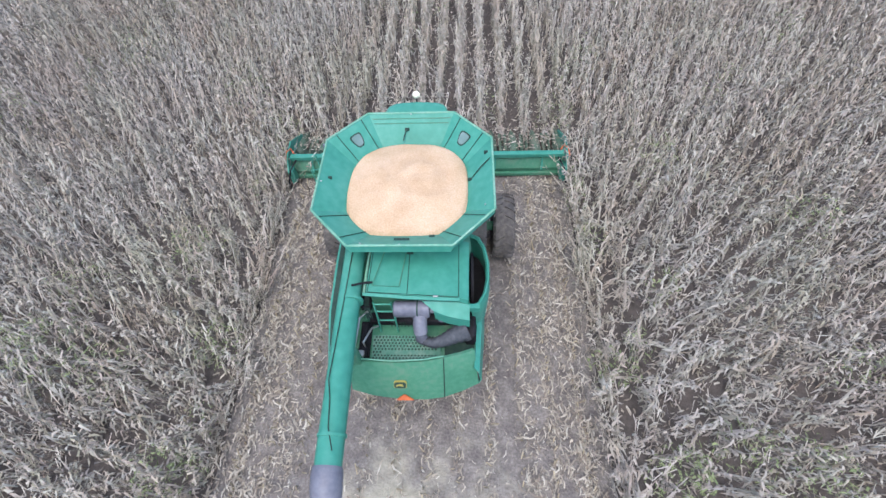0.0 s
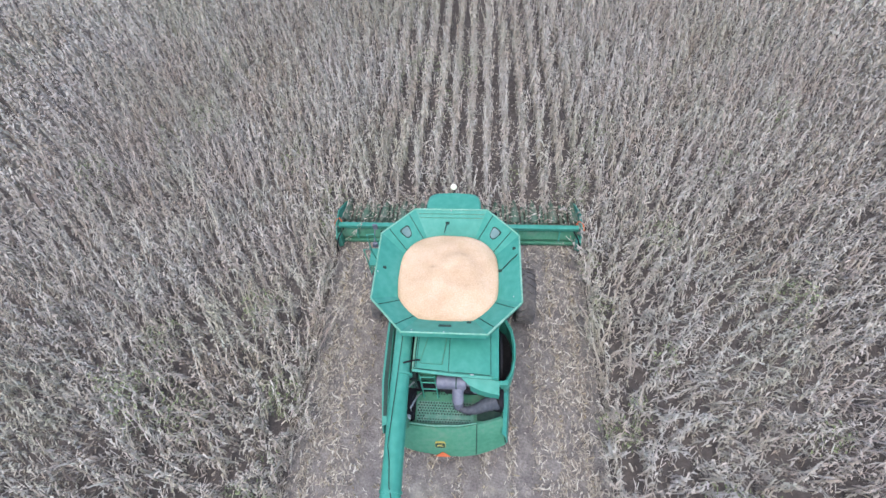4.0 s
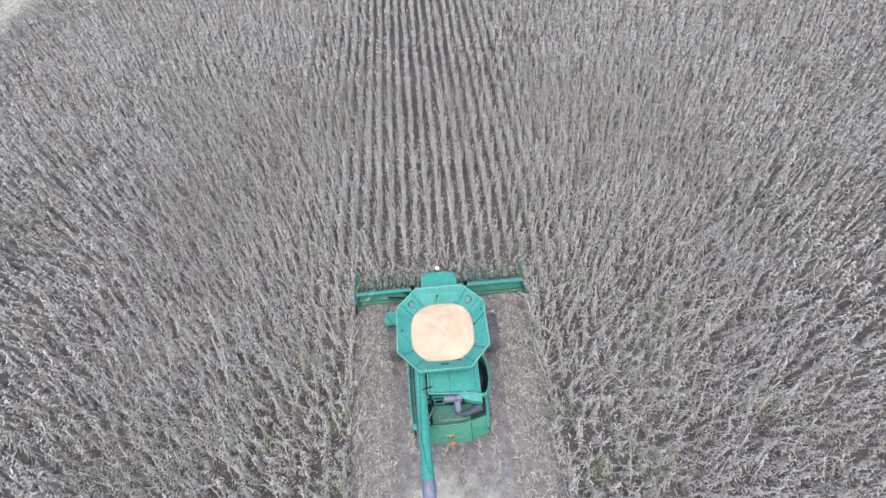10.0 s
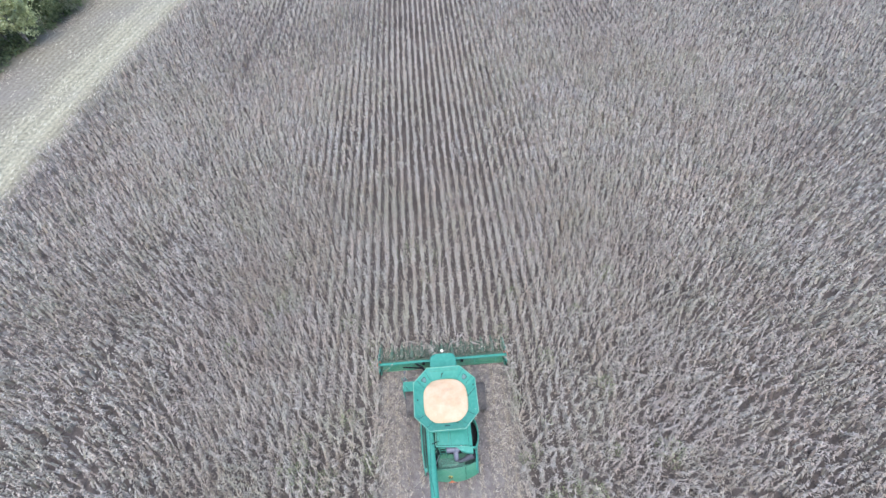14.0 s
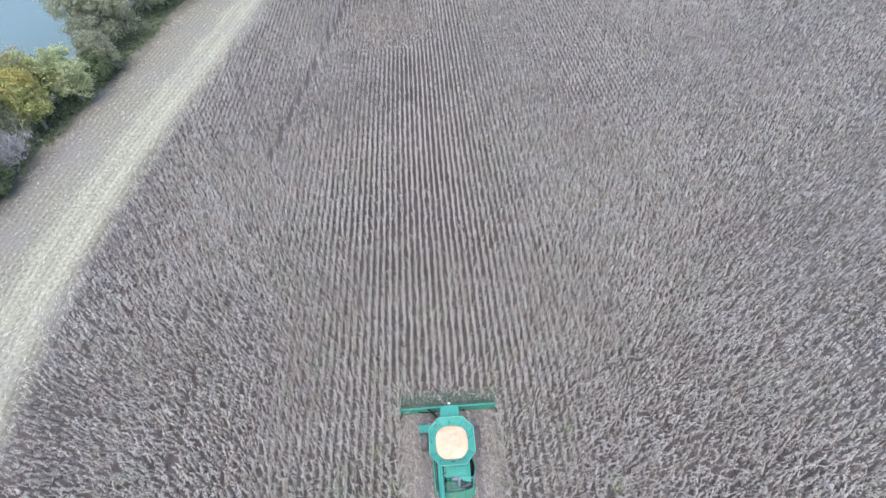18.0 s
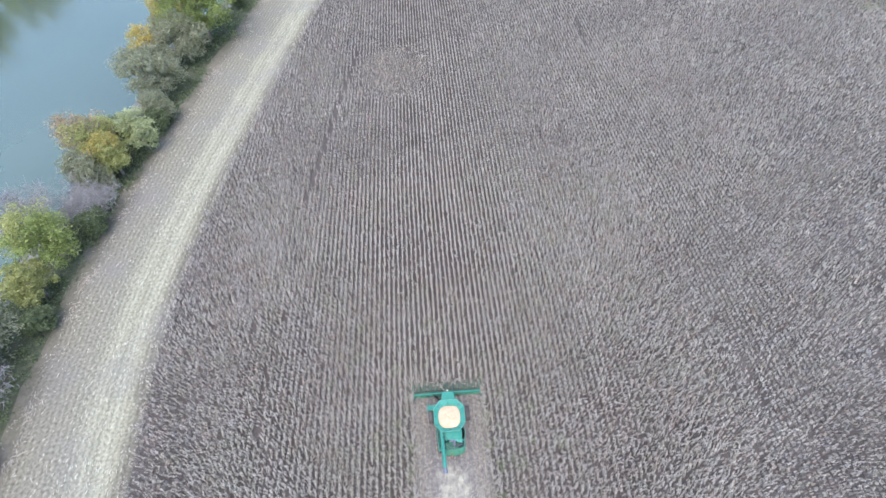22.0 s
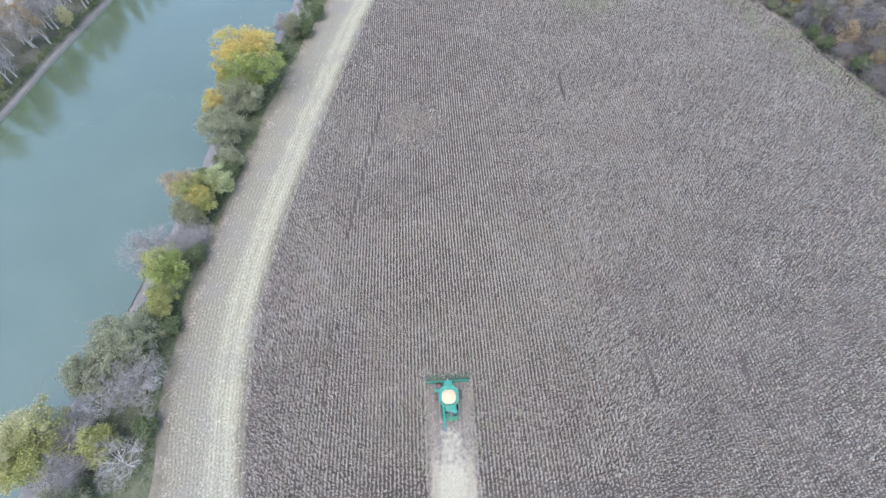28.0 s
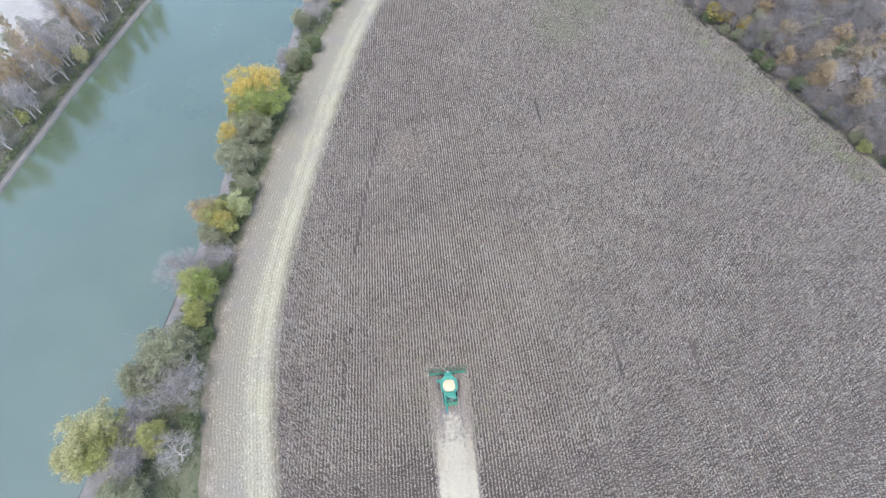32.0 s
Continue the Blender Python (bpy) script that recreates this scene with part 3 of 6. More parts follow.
def corn_block(name, seed, kinds, bounds, step, keep, size, label, miss=0.04, odd=0.0, spin=1.6, sway=0.05, tilt=0.12):
    rng = np.random.default_rng(seed)
    X, Y = row_points(*bounds, step, rng, keep)
    # a place where plants lie flattened and thin
    flat = np.exp(-((X + 6.5) ** 2 / 10.5 ** 2 + (Y - 81.5) ** 2 / 11.5 ** 2) ** 2)
    ok = rng.uniform(0, 1, len(X)) > miss + 0.05 * flat
    X, Y, flat = X[ok], Y[ok], flat[ok]
    n = len(X)
    X = X + flat * rng.normal(0, 0.3, n)
    wind_x = 0.02 * np.sin(0.21 * X + 0.13 * Y)
    wind_y = 0.10 + 0.10 * np.sin(0.17 * Y - 0.11 * X)
    # ragged plants lean into the cut
    verge = np.clip(1.5 - (np.abs(X) - HALF), 0, 1) * (Y < 6)
    wind_x = wind_x - np.sign(X) * verge * 0.02 + verge * rng.normal(0, 0.22, n)
    wind_y = wind_y + verge * rng.normal(0, 0.3, n)
    yaw = math.pi * rng.integers(0, 2, n) + rng.normal(0, spin, n)
    return scatter(name, kinds, X, Y, yaw, size * rng.uniform(0.82 - odd, 1.12 + 0.5 * odd, n) * (1 - 0.45 * flat), wind_x + rng.normal(0, sway, n) + flat * rng.normal(0, 0.3, n),
                   wind_y + rng.normal(0, tilt, n) + flat * rng.normal(0, 0.3, n), M_CORN, label, "corn")


rng = np.random.default_rng(11)
kinds_a = [corn_plant(rng, 16, 2, 0.052, low=0.06, rises=(0.0, 0.7), drops=(0.4, 1.6), reach=0.63, ears=1) for _ in range(24)]
kinds_b = [corn_plant(rng, 10, 2, 0.08, stalk=False, husk=(0.2, 0.1, 0.8), tassel=False, low=0.36, rises=(0.0, 0.7), drops=(0.3, 1.2), reach=0.6) for _ in range(18)]
kinds_d = [corn_plant(rng, 4, 1, 0.2, stalk=False, husk=(0.3, 0.1, 0.8), tassel=False, low=0.72, rises=(0.1, 0.6), drops=(0.1, 0.7), reach=0.55) for _ in range(14)]
kinds_c = [corn_plant(rng, 6, 1, 0.12, stalk=False, husk=(0.24, 0.1, 0.8), tassel=False, low=0.62, rises=(0.1, 0.7), drops=(0.1, 0.9), reach=0.55) for _ in range(16)]
corn_block("corn_crop", 21, kinds_a, (-21, 21, -13, 25), 0.19, lambda X, Y: standing(X, Y) & in_a(X, Y), 0.97, "dry grey tan standing corn in rows round the combine", sway=0.065, tilt=0.25)
corn_block("corn_crop", 22, kinds_b, (-47, 48, -16, 66), 0.215, lambda X, Y: standing(X, Y) & in_b(X, Y) & ~in_a(X, Y), 0.98, "dry grey tan standing corn in straight rows", sway=0.055, tilt=0.2)
corn_block("corn_crop", 24, kinds_c, (-47, 74, -40, 100), 0.29, lambda X, Y: standing(X, Y) & in_c(X, Y) & ~in_b(X, Y), 0.98, "dry ripe corn in straight close rows", 0.04, 0.04, 0.6, 0.04)
corn_block("corn_crop", 23, kinds_d, (-47, 200, -38, 198), 0.42, lambda X, Y: standing(X, Y) & ~in_c(X, Y) & ~in_b(X, Y), 0.97, "ripe dry corn filling the wide field in straight rows", 0.07, 0.08, 0.5, 0.03)


n = 24000
rng = np.random.default_rng(26)
lx, ly = rng.uniform(-17, 17, n), rng.uniform(-11, 20, n)
ok = standing(lx, ly)
lx, ly = lx[ok], ly[ok]
n = len(lx)
shed = [corn_plant(rng, 1, 2, 0.05, stalk=False, tassel=False, low=0.0, rises=(0.0, 0.2), drops=(0.0, 0.2), reach=0.7) for _ in range(10)]
scatter("shed_leaves", [(co - [co[:, 0].mean(), co[:, 1].mean(), co[:, 2].min() - 0.02], qu) for co, qu in shed], lx, ly, rng.uniform(0, 6.28, n), rng.uniform(0.5, 1.1, n), np.zeros(n), np.zeros(n), M_HUSK, "shed dry leaves lying between the corn rows", "residue")

n = 170
rng = np.random.default_rng(27)
fx, fy = np.repeat([-1.0, 1.0], n // 2) * (HALF + rng.uniform(-0.25, 0.4, n)), rng.uniform(-13, 4.0, n)
scatter("fallen_corn", kinds_a, fx, fy, rng.uniform(0, 6.28, n), rng.uniform(0.35, 0.75, n), -np.sign(fx) * rng.uniform(-0.4, 0.9, n), rng.normal(0, 0.6, n), M_CORN, "broken corn plants lying along the cut edges", "corn")


def scrap(rng, length, width, bend):
    """A husk or leaf scrap lying on the soil."""
    co, qu = [], []
    z = rng.uniform(0.01, 0.05)
    for k in range(3):
        s_ = k / 2 - 0.5
        w_ = width * (1.0 if k == 1 else 0.5)
        zz = z + bend * (0.25 - s_ * s_) * 4 * length * rng.uniform(0.1, 0.4)
        off = rng.normal(0, 0.12) * length
        co += [(s_ * length, off - w_ / 2, zz), (s_ * length, off + w_ / 2, zz + rng.uniform(-0.02, 0.03))]
    qu += [(0, 1, 3, 2), (2, 3, 5, 4)]
    return np.array(co), np.array(qu)


def stub(rng):
    """A cut stalk end standing in its row."""
    co, qu = [], []
    h = rng.uniform(0.15, 0.38)
    for a_ in (0.3, 1.9):
        d = np.array([math.cos(a_), math.sin(a_), 0]) * 0.018
        b = len(co)
        co += [tuple(-d), tuple(d), tuple(d + [0.03, 0.02, h]), tuple(-d + [0.03, 0.02, h])]
        qu.append((b, b + 1, b + 2, b + 3))
    return np.array(co), np.array(qu)


rng = np.random.default_rng(31)
scraps = [scrap(rng, rng.uniform(0.05, 0.2), rng.uniform(0.014, 0.042), rng.uniform(0, 1)) for _ in range(18)]
big_scraps = [scrap(rng, rng.uniform(0.25, 0.6), rng.uniform(0.05, 0.1), rng.uniform(0, 1)) for _ in range(12)]
torn = [scrap(rng, rng.uniform(0.15, 0.3), rng.uniform(0.025, 0.045), rng.uniform(0.3, 1.4)) for _ in range(5)]
stubs = [stub(rng) for _ in range(8)]


def residue(name, n, x0, x1, y0, y1, kinds, label, density=None, along=0.0, mat=None):
    X, Y = rng.uniform(x0, x1, n), rng.uniform(y0, y1, n)
    if density is not None:
        ok = rng.uniform(0, 1, n) < density(X, Y)
        X, Y = X[ok], Y[ok]
    k = len(X)
    yaw = rng.uniform(0, 6.28, k) if not along else rng.normal(math.pi / 2, along, k)
    return scatter(name, kinds, X, Y, yaw, rng.uniform(0.7, 1.3, k), np.zeros(k), np.zeros(k), mat or M_HUSK, label, "residue", zs=np.full(k, 0.055))


def cut_density(X, Y):
    r = np.abs(np.mod(X / ROW, 1.0) - 0.5)
    d = 0.26 + 0.75 * (r < 0.19) + 0.25 * ((np.abs(X) > 2.85) & (np.abs(X) < 4.4))
    d = d * (0.62 + 0.5 * np.sin(X * 5.1 + 2.3 * np.sin(Y * 1.9)) * np.sin(Y * 3.7 + 1.7 * np.sin(X * 2.2)))
    track = (np.abs(np.abs(X) - 2.4) < 0.35)
    d = np.where((np.abs(X) < 2.2) & (Y < -4.2), d * 0.3, d)
    return np.where(track, d * 0.25, d)


residue("crop_residue", 88000, -HALF - 0.25, HALF + 0.25, -18, 4.2, scraps + torn, "pale husks and torn leaves on the cut soil", cut_density, along=0.8)
residue("crop_residue", 34000, -HALF, HALF, -46, -5, scraps, "pale chopped straw spread behind the combine", lambda X, Y: np.clip(1.25 - np.abs(np.abs(X) - 1.2) / 3.2, 0.15, 1) * np.clip((-6.5 - Y) / 9, 0, 1), mat=M_STRAW)
sx, sy = row_points(-HALF, HALF, -22, 3.6, 0.2, rng, lambda X, Y: np.abs(X) < HALF)
k = len(sx)
scatter("stubble", stubs, sx, sy, rng.uniform(0, 6, k), np.ones(k), rng.normal(0, 0.25, k), rng.normal(0, 0.25, k), M_STALK, "short cut corn stubs in rows", "stubble")


n = 1500
hx, hy = rng.uniform(-HALF, HALF, n), 4.1 + 1.9 * rng.uniform(0, 1, n) ** 0.8
scatter("header_litter", scraps, hx, hy, rng.uniform(0, 6.28, n), rng.uniform(0.6, 1.3, n), rng.normal(0, 0.4, n), rng.normal(0, 0.4, n), M_HUSK, "torn leaves and husks lying on the corn header", "residue", zs=rng.uniform(0.42, 0.62, n) - 0.18 * np.clip(hy - 5, 0, 1))


n = 5200
a_, r_ = rng.uniform(0, 6.28, n), 9.5 * np.sqrt(1 - np.sqrt(rng.uniform(0, 1, n)))
scatter("flattened_corn", scraps, -6.5 + 1.1 * r_ * np.cos(a_), 81.5 + 1.15 * r_ * np.sin(a_), rng.uniform(0, 6.28, n), rng.uniform(1.0, 2.0, n), rng.normal(0, 0.3, n), rng.normal(0, 0.3, n), M_STALK, "flattened tan corn plants in a trampled patch", "corn", zs=rng.uniform(0.5, 1.1, n))


def head_density(X, Y):
    u = (X - head_edge(Y)) / (corn_edge(Y) - head_edge(Y))
    d = np.where(u < 0.4, 0.16 + 0.08 * np.sin(u * 55), 0.35 + 0.6 * np.exp(-((u - 0.72) / 0.16) ** 2))
    return np.where((u > 0.0) & (u < 1.02), d, 0)


n = 9000
vy = rng.uniform(-30, 190, n)
vx = head_edge(vy) + rng.normal(0.5, 0.75, n) + 0.5 * np.sin(vy * 0.9)
ok = np.sin(vy * 0.31) + np.sin(vy * 0.87 + 2) + rng.normal(0, 0.6, n) > 0.2
vx, vy = vx[ok], vy[ok]
n = len(vx)
scatter("blown_husks", big_scraps, vx, vy, rng.uniform(0, 6.28, n), rng.uniform(0.7, 1.3, n), np.zeros(n), np.zeros(n), M_HUSK, "pale husks blown against the grass verge", "residue", zs=np.full(n, 0.03))
residue("headland_straw", 64000, -64, 4, -22, 200, big_scraps, "pale corn straw covering the cut headland", head_density, along=0.35, mat=M_STRAW)


def weeds(n, spots, name, label, big=1.0, low=0.1):
    xs, ys_, zz, sz = [], [], [], []
    for cx, cy, rad, top in spots:
        k_ = int(n * rad * rad)
        a_, r_ = rng.uniform(0, 6.28, k_), rad * np.sqrt(rng.uniform(0, 1, k_))
        xs.append(cx + r_ * np.cos(a_))
        ys_.append(cy + r_ * np.sin(a_))
        zz.append(rng.uniform(low, 1.0, k_) ** 0.5 * top * 1.3 * np.sqrt(np.clip(1.15 - (r_ / rad) ** 2, 0, 1)))
        sz.append(rng.uniform(0.35, 0.9, k_) * big)
    X, Y, Z, S = map(np.concatenate, (xs, ys_, zz, sz))
    k_ = len(X)
    return scatter(name, scraps, X, Y, rng.uniform(0, 6.28, k_), S, rng.normal(0, 0.5, k_), rng.normal(0, 0.5, k_), M_WEED, label, "weeds", zs=Z)


rs = np.random.default_rng(52)
verge_spots = [(float(sg * rs.uniform(4.7, 5.9)), float(rs.uniform(-13, 5)), float(rs.uniform(0.25, 0.6)), float(rs.uniform(0.5, 1.3))) for sg in (-1, 1) for _ in range(13)]
field_spots = [(float(rs.uniform(-15, 15)), float(rs.uniform(4.8, 18)), float(rs.uniform(0.3, 0.8)), float(rs.uniform(1.2, 1.8))) for _ in range(14)]
weeds(300, verge_spots + field_spots + [(-5.2, -2.6, 0.7, 1.3), (-5.4, -5.6, 0.7, 1.5), (-6.6, 0.2, 0.8, 1.4), (5.6, -2.6, 0.5, 1.1), (6.1, -5.4, 0.6, 1.4), (8.4, -5.6, 1.1, 1.6), (5.9, -5.7, 0.7, 1.4), (7.3, -4.9, 0.6, 1.5), (-15.8, 6.3, 1.0, 1.6), (-9.6, -1.0, 0.8, 1.5), (10.5, -3.2, 0.6, 1.5), (6.6, -1.0, 0.5, 1.4), (-7.8, -3.4, 0.8, 1.6), (-10.6, -2.5, 0.6, 1.6), (-0.8, 11.0, 0.6, 1.5), (-2.0, 14.5, 0.8, 1.6), (10.5, 7.0, 0.6, 1.6), (2.3, 6.5, 0.5, 1.3), (-9.5, -3.0, 1.0, 1.7), (7.4, 3.5, 0.8, 1.5), (-7.0, 7.5, 0.9, 1.6),
           (-5.2, 5.6, 0.6, 1.2), (4.6, 6.0, 0.7, 1.2), (11.0, 1.0, 0.9, 1.6), (5.8, -9.5, 1.0, 1.4), (-5.8, -11.5, 1.2, 1.5), (6.0, 9.0, 0.7, 1.6), (-12.0, 10.0, 1.0, 1.7), (14, -3.5, 1.0, 1.7)], "weed_tangle", "green bindweed tangled in the dry corn", 1.2)
weeds(16, [(66, 151, 17, 2.2), (58, 138, 9, 2.2), (76, 160, 12, 2.2)] + [(float(wood_edge(yy_) - rs.uniform(2.5, 16)), float(yy_), float(rs.uniform(1.2, 2.8)), 2.0) for yy_ in rs.uniform(48, 160, 110)], "weed_patch", "green weedy patch in the far corn", 4.0, 0.8)

# ---------------------------------------------------------------- trees
def lump_shape():
    """A small rounded lump of 24 four-cornered faces."""
    ids, co, qu = {}, [], []
    for ax in range(3):
        for sg in (-1, 1):
            g = {}
            for u in (-1, 0, 1):
                for v in (-1, 0, 1):
                    p = [0, 0, 0]
                    p[ax], p[(ax + 1) % 3], p[(ax + 2) % 3] = sg, u, v
                    if tuple(p) not in ids:
                        ids[tuple(p)] = len(co)
                        co.append(np.array(p) / np.linalg.norm(p))
                    g[u, v] = ids[tuple(p)]
            for u in (-1, 0):
                for v in (-1, 0):
                    q = (g[u, v], g[u + 1, v], g[u + 1, v + 1], g[u, v + 1])
                    qu.append(q if sg > 0 else q[::-1])
    return np.array(co), np.array(qu)


LUMP = lump_shape()


def leaf_cloud(rng, centres, radii, per, leaf, squash=0.8, core=0.0):
    """Leaves round clump centres, with a dense inner mass where core is given, as arrays of points, faces and clump numbers."""
    n = len(centres) * per
    d = rng.normal(0, 1, (n, 3))
    d /= np.linalg.norm(d, axis=1)[:, None]
    c = np.repeat(centres, per, 0) + d * (np.repeat(radii, per) * rng.uniform(0.1, 1.5, n) ** 0.5)[:, None] * np.array([1, 1, squash])
    u = rng.normal(0, 1, (n, 3))
    u /= np.linalg.norm(u, axis=1)[:, None]
    v = np.cross(u, d + rng.normal(0, 0.4, (n, 3)))
    v /= np.linalg.norm(v, axis=1)[:, None] + 1e-6
    s_ = (leaf * rng.uniform(0.6, 1.3, n))[:, None]
    co = np.stack([c - u * s_, c + v * s_ * 0.55, c + u * s_, c - v * s_ * 0.55], 1).reshape(-1, 3)
    qu, own = np.arange(4 * n).reshape(-1, 4), np.repeat(np.arange(len(centres)), per)
    if core:
        lc, lq = LUMP
        big = np.where(radii > 1.6)[0] if (radii > 1.6).any() else np.argsort(radii)[-8:]
        m = len(big)
        body = centres[big][:, None] + lc[None] * (radii[big] * core)[:, None, None] * np.array([1, 1, squash]) * rng.uniform(0.7, 1.25, (m, len(lc), 1))
        q2 = (lq[None] + (np.arange(m) * len(lc))[:, None, None] + len(co)).reshape(-1, 4)
        co, qu = np.concatenate([co, body.reshape(-1, 3)]), np.concatenate([qu, q2])
        own = np.concatenate([own, np.repeat(big, len(lq))])
    return co, qu, own


def limb(bm, p, q, r0, r1, rng, seg=5):
    mid = (Vector(p) + Vector(q)) / 2 + Vector(rng.normal(0, 0.07, 3)) * (Vector(q) - Vector(p)).length
    tube(bm, [p, mid, q], [r0, (r0 + r1) / 2, r1], seg, cap=False)
    return mid


def tree_thing(name, x, y, z, height, spread, leaf_kind, seed, label, group="trees along the river bank", bare=False, bark=None, density=1.0, leaf=0.2, low=0.08, per=36, core=0.36):
    """A tree: tapered trunk, limbs, and a crown of leaf clumps (or of thin twigs where it is bare)."""
    rg = np.random.default_rng(seed)
    bark = bark or M_BARK
    top = thing(name, x, y, z, 0 if isinstance(leaf_kind, tuple) else rg.uniform(0, 360), label=label, category="tree" if height > 5 else "bush", group=group)
    stems = 1 if height > 9 else int(rg.integers(2, 4))
    bt, bl = bmesh.new(), bmesh.new()
    ends = []
    for s_ in range(stems):
        lean = Vector((rg.normal(0, 0.12), rg.normal(0, 0.12), 1)) * height * 0.62
        foot = Vector((rg.normal(0, 0.3), rg.normal(0, 0.3), -0.3)) if stems > 1 else Vector((0, 0, -0.3))
        r0 = 0.028 * height / math.sqrt(stems) * (0.6 if bark is M_BARK_P else 1.0)
        k1 = foot + lean * 0.35 + Vector(rg.normal(0, 0.15, 3))
        k2 = foot + lean * 0.7 + Vector(rg.normal(0, 0.25, 3))
        k3 = foot + lean
        tube(bt, [foot, k1, k2, k3], [r0 * 1.25, r0 * 0.85, r0 * 0.6, r0 * 0.3], 7)
        nl = int((15 if bare else 9) / math.sqrt(stems))
        for i in range(nl):
            f_ = 0.3 + 0.7 * (i + 0.5) / nl
            base = foot.lerp(k1, f_ / 0.35) if f_ < 0.35 else k1.lerp(k2, (f_ - 0.35) / 0.35) if f_ < 0.7 else k2.lerp(k3, (f_ - 0.7) / 0.3)
            az = i * 2.4 + rg.normal(0, 0.4)
            reach = spread * (0.95 - 0.45 * max(0, f_ - 0.5)) * rg.uniform(0.7, 1.05)
            end = base + Vector((math.cos(az) * reach, math.sin(az) * reach, height * rg.uniform(0.12, 0.34)))
            end.z = min(end.z, height * 0.97)
            mid = limb(bl, base, end, r0 * 0.42, r0 * 0.12, rg)
            ends += [end, mid.lerp(end, 0.4)]
            for _ in range(4 if bare else 2):
                st = mid.lerp(end, rg.uniform(0, 0.9))
                e2 = st + Vector((rg.normal(0, 0.3), rg.normal(0, 0.3), rg.uniform(0.05, 0.35))) * spread * 0.8
                limb(bl, st, e2, r0 * 0.16, r0 * 0.05, rg, 4)
                ends.append(e2)
                if bare:
                    for _ in range(2):
                        e3 = e2 + Vector((rg.normal(0, 0.25), rg.normal(0, 0.25), rg.uniform(0, 0.25))) * spread * 0.6
                        tube(bl, [st.lerp(e2, 0.7), e3], [r0 * 0.08, r0 * 0.03], 3, cap=False)
                        ends.append(e3)
        ends.append(k3 + Vector((0, 0, height * 0.2)))
    part("trunk", bt, bark, top, smooth=60)
    part("branchwork", bl, bark, top, smooth=60)
    pts = np.array([tuple(e) for e in ends])
    if bare:
        n = int(1500 * density)
        st = pts[rg.integers(0, len(pts), n)] + rg.normal(0, 0.5, (n, 3))
        d = rg.normal(0, 1, (n, 3)) + [0, 0, 0.7]
        d /= np.linalg.norm(d, axis=1)[:, None]
        side = np.cross(d, rg.normal(0, 1, (n, 3)))
        side /= np.linalg.norm(side, axis=1)[:, None] + 1e-6
        L = rg.uniform(0.5, 1.5, n)[:, None]
        co = np.stack([st - side * 0.028, st + side * 0.028, st + d * L + side * 0.015, st + d * L - side * 0.015], 1).reshape(-1, 3)
        me = quad_mesh("crown", co, np.arange(4 * n).reshape(-1, 4))
        ob = new("crown", finish(me, LEAF[leaf_kind]))
    else:
        # billows of leaf clumps piled up round the limbs
        n = int(150 * density * max(1.0, (spread / 7) ** 1.3))
        wide, tall = spread * 0.82, height * (1 - low) * 0.5
        mid_z = height * low + tall
        nb = int(rg.integers(8, 13))
        az = np.arange(nb) * 2.4 + rg.normal(0, 0.4, nb)
        up = np.linspace(-0.75, 0.8, nb) + rg.normal(0, 0.1, nb)
        out = 0.62 * np.sqrt(np.clip(1 - up ** 2, 0.06, 1)) * rg.uniform(0.65, 1.15, nb)
        billow = np.stack([np.cos(az) * out * wide, np.sin(az) * out * wide, mid_z + up * tall * 0.72], 1)
        size = rg.uniform(0.36, 0.58, nb)
        pick = rg.choice(nb, n, p=size ** 2 / (size ** 2).sum())
        d = rg.normal(0, 1, (n, 3))
        d[:, 2] = np.where(rg.uniform(0, 1, n) < 0.7, np.abs(d[:, 2]), d[:, 2])
        d /= np.linalg.norm(d, axis=1)[:, None]
        f_ = rg.uniform(0.72, 1.06, n) * np.where(rg.uniform(0, 1, n) < 0.12, 1.22, 1.0)
        c = billow[pick] + d * (size[pick] * f_)[:, None] * np.array([wide, wide, tall])
        c[:, 2] = np.maximum(c[:, 2], 0.25)
        far_out = np.sqrt((pts[:, 0] ** 2 + pts[:, 1] ** 2) / wide ** 2 + ((pts[:, 2] - mid_z) / tall) ** 2)
        pts = pts[far_out < 1.05] if (far_out < 1.05).sum() > 3 else c
        centres = np.concatenate([c, billow, pts[rg.integers(0, len(pts), max(4, n // 6))]])
        radii = np.minimum(spread, 6.5) * rg.uniform(0.1, 0.24, len(centres))
        radii[n:n + nb] = np.maximum(size * wide, 1.0)
        co, qu, own = leaf_cloud(rg, centres, radii, per, leaf, core=core)
        me = quad_mesh("crown", co, qu)
        if isinstance(leaf_kind, tuple):
            # two colours of leaf, parted along a direction
            k1, k2, dx, dy, dz, cut = leaf_kind
            score = centres[:, 0] / spread * dx + centres[:, 1] / spread * dy + (centres[:, 2] / height - 0.55) * dz + rg.normal(0, 0.14, len(centres))
            finish(me, [LEAF[k1], LEAF[k2]])
            me.polygons.foreach_set("material_index", (score < cut).astype(np.int32)[own])
        else:
            finish(me, LEAF[leaf_kind])
        ob = new("crown", me)
    ob.parent = top
    return top


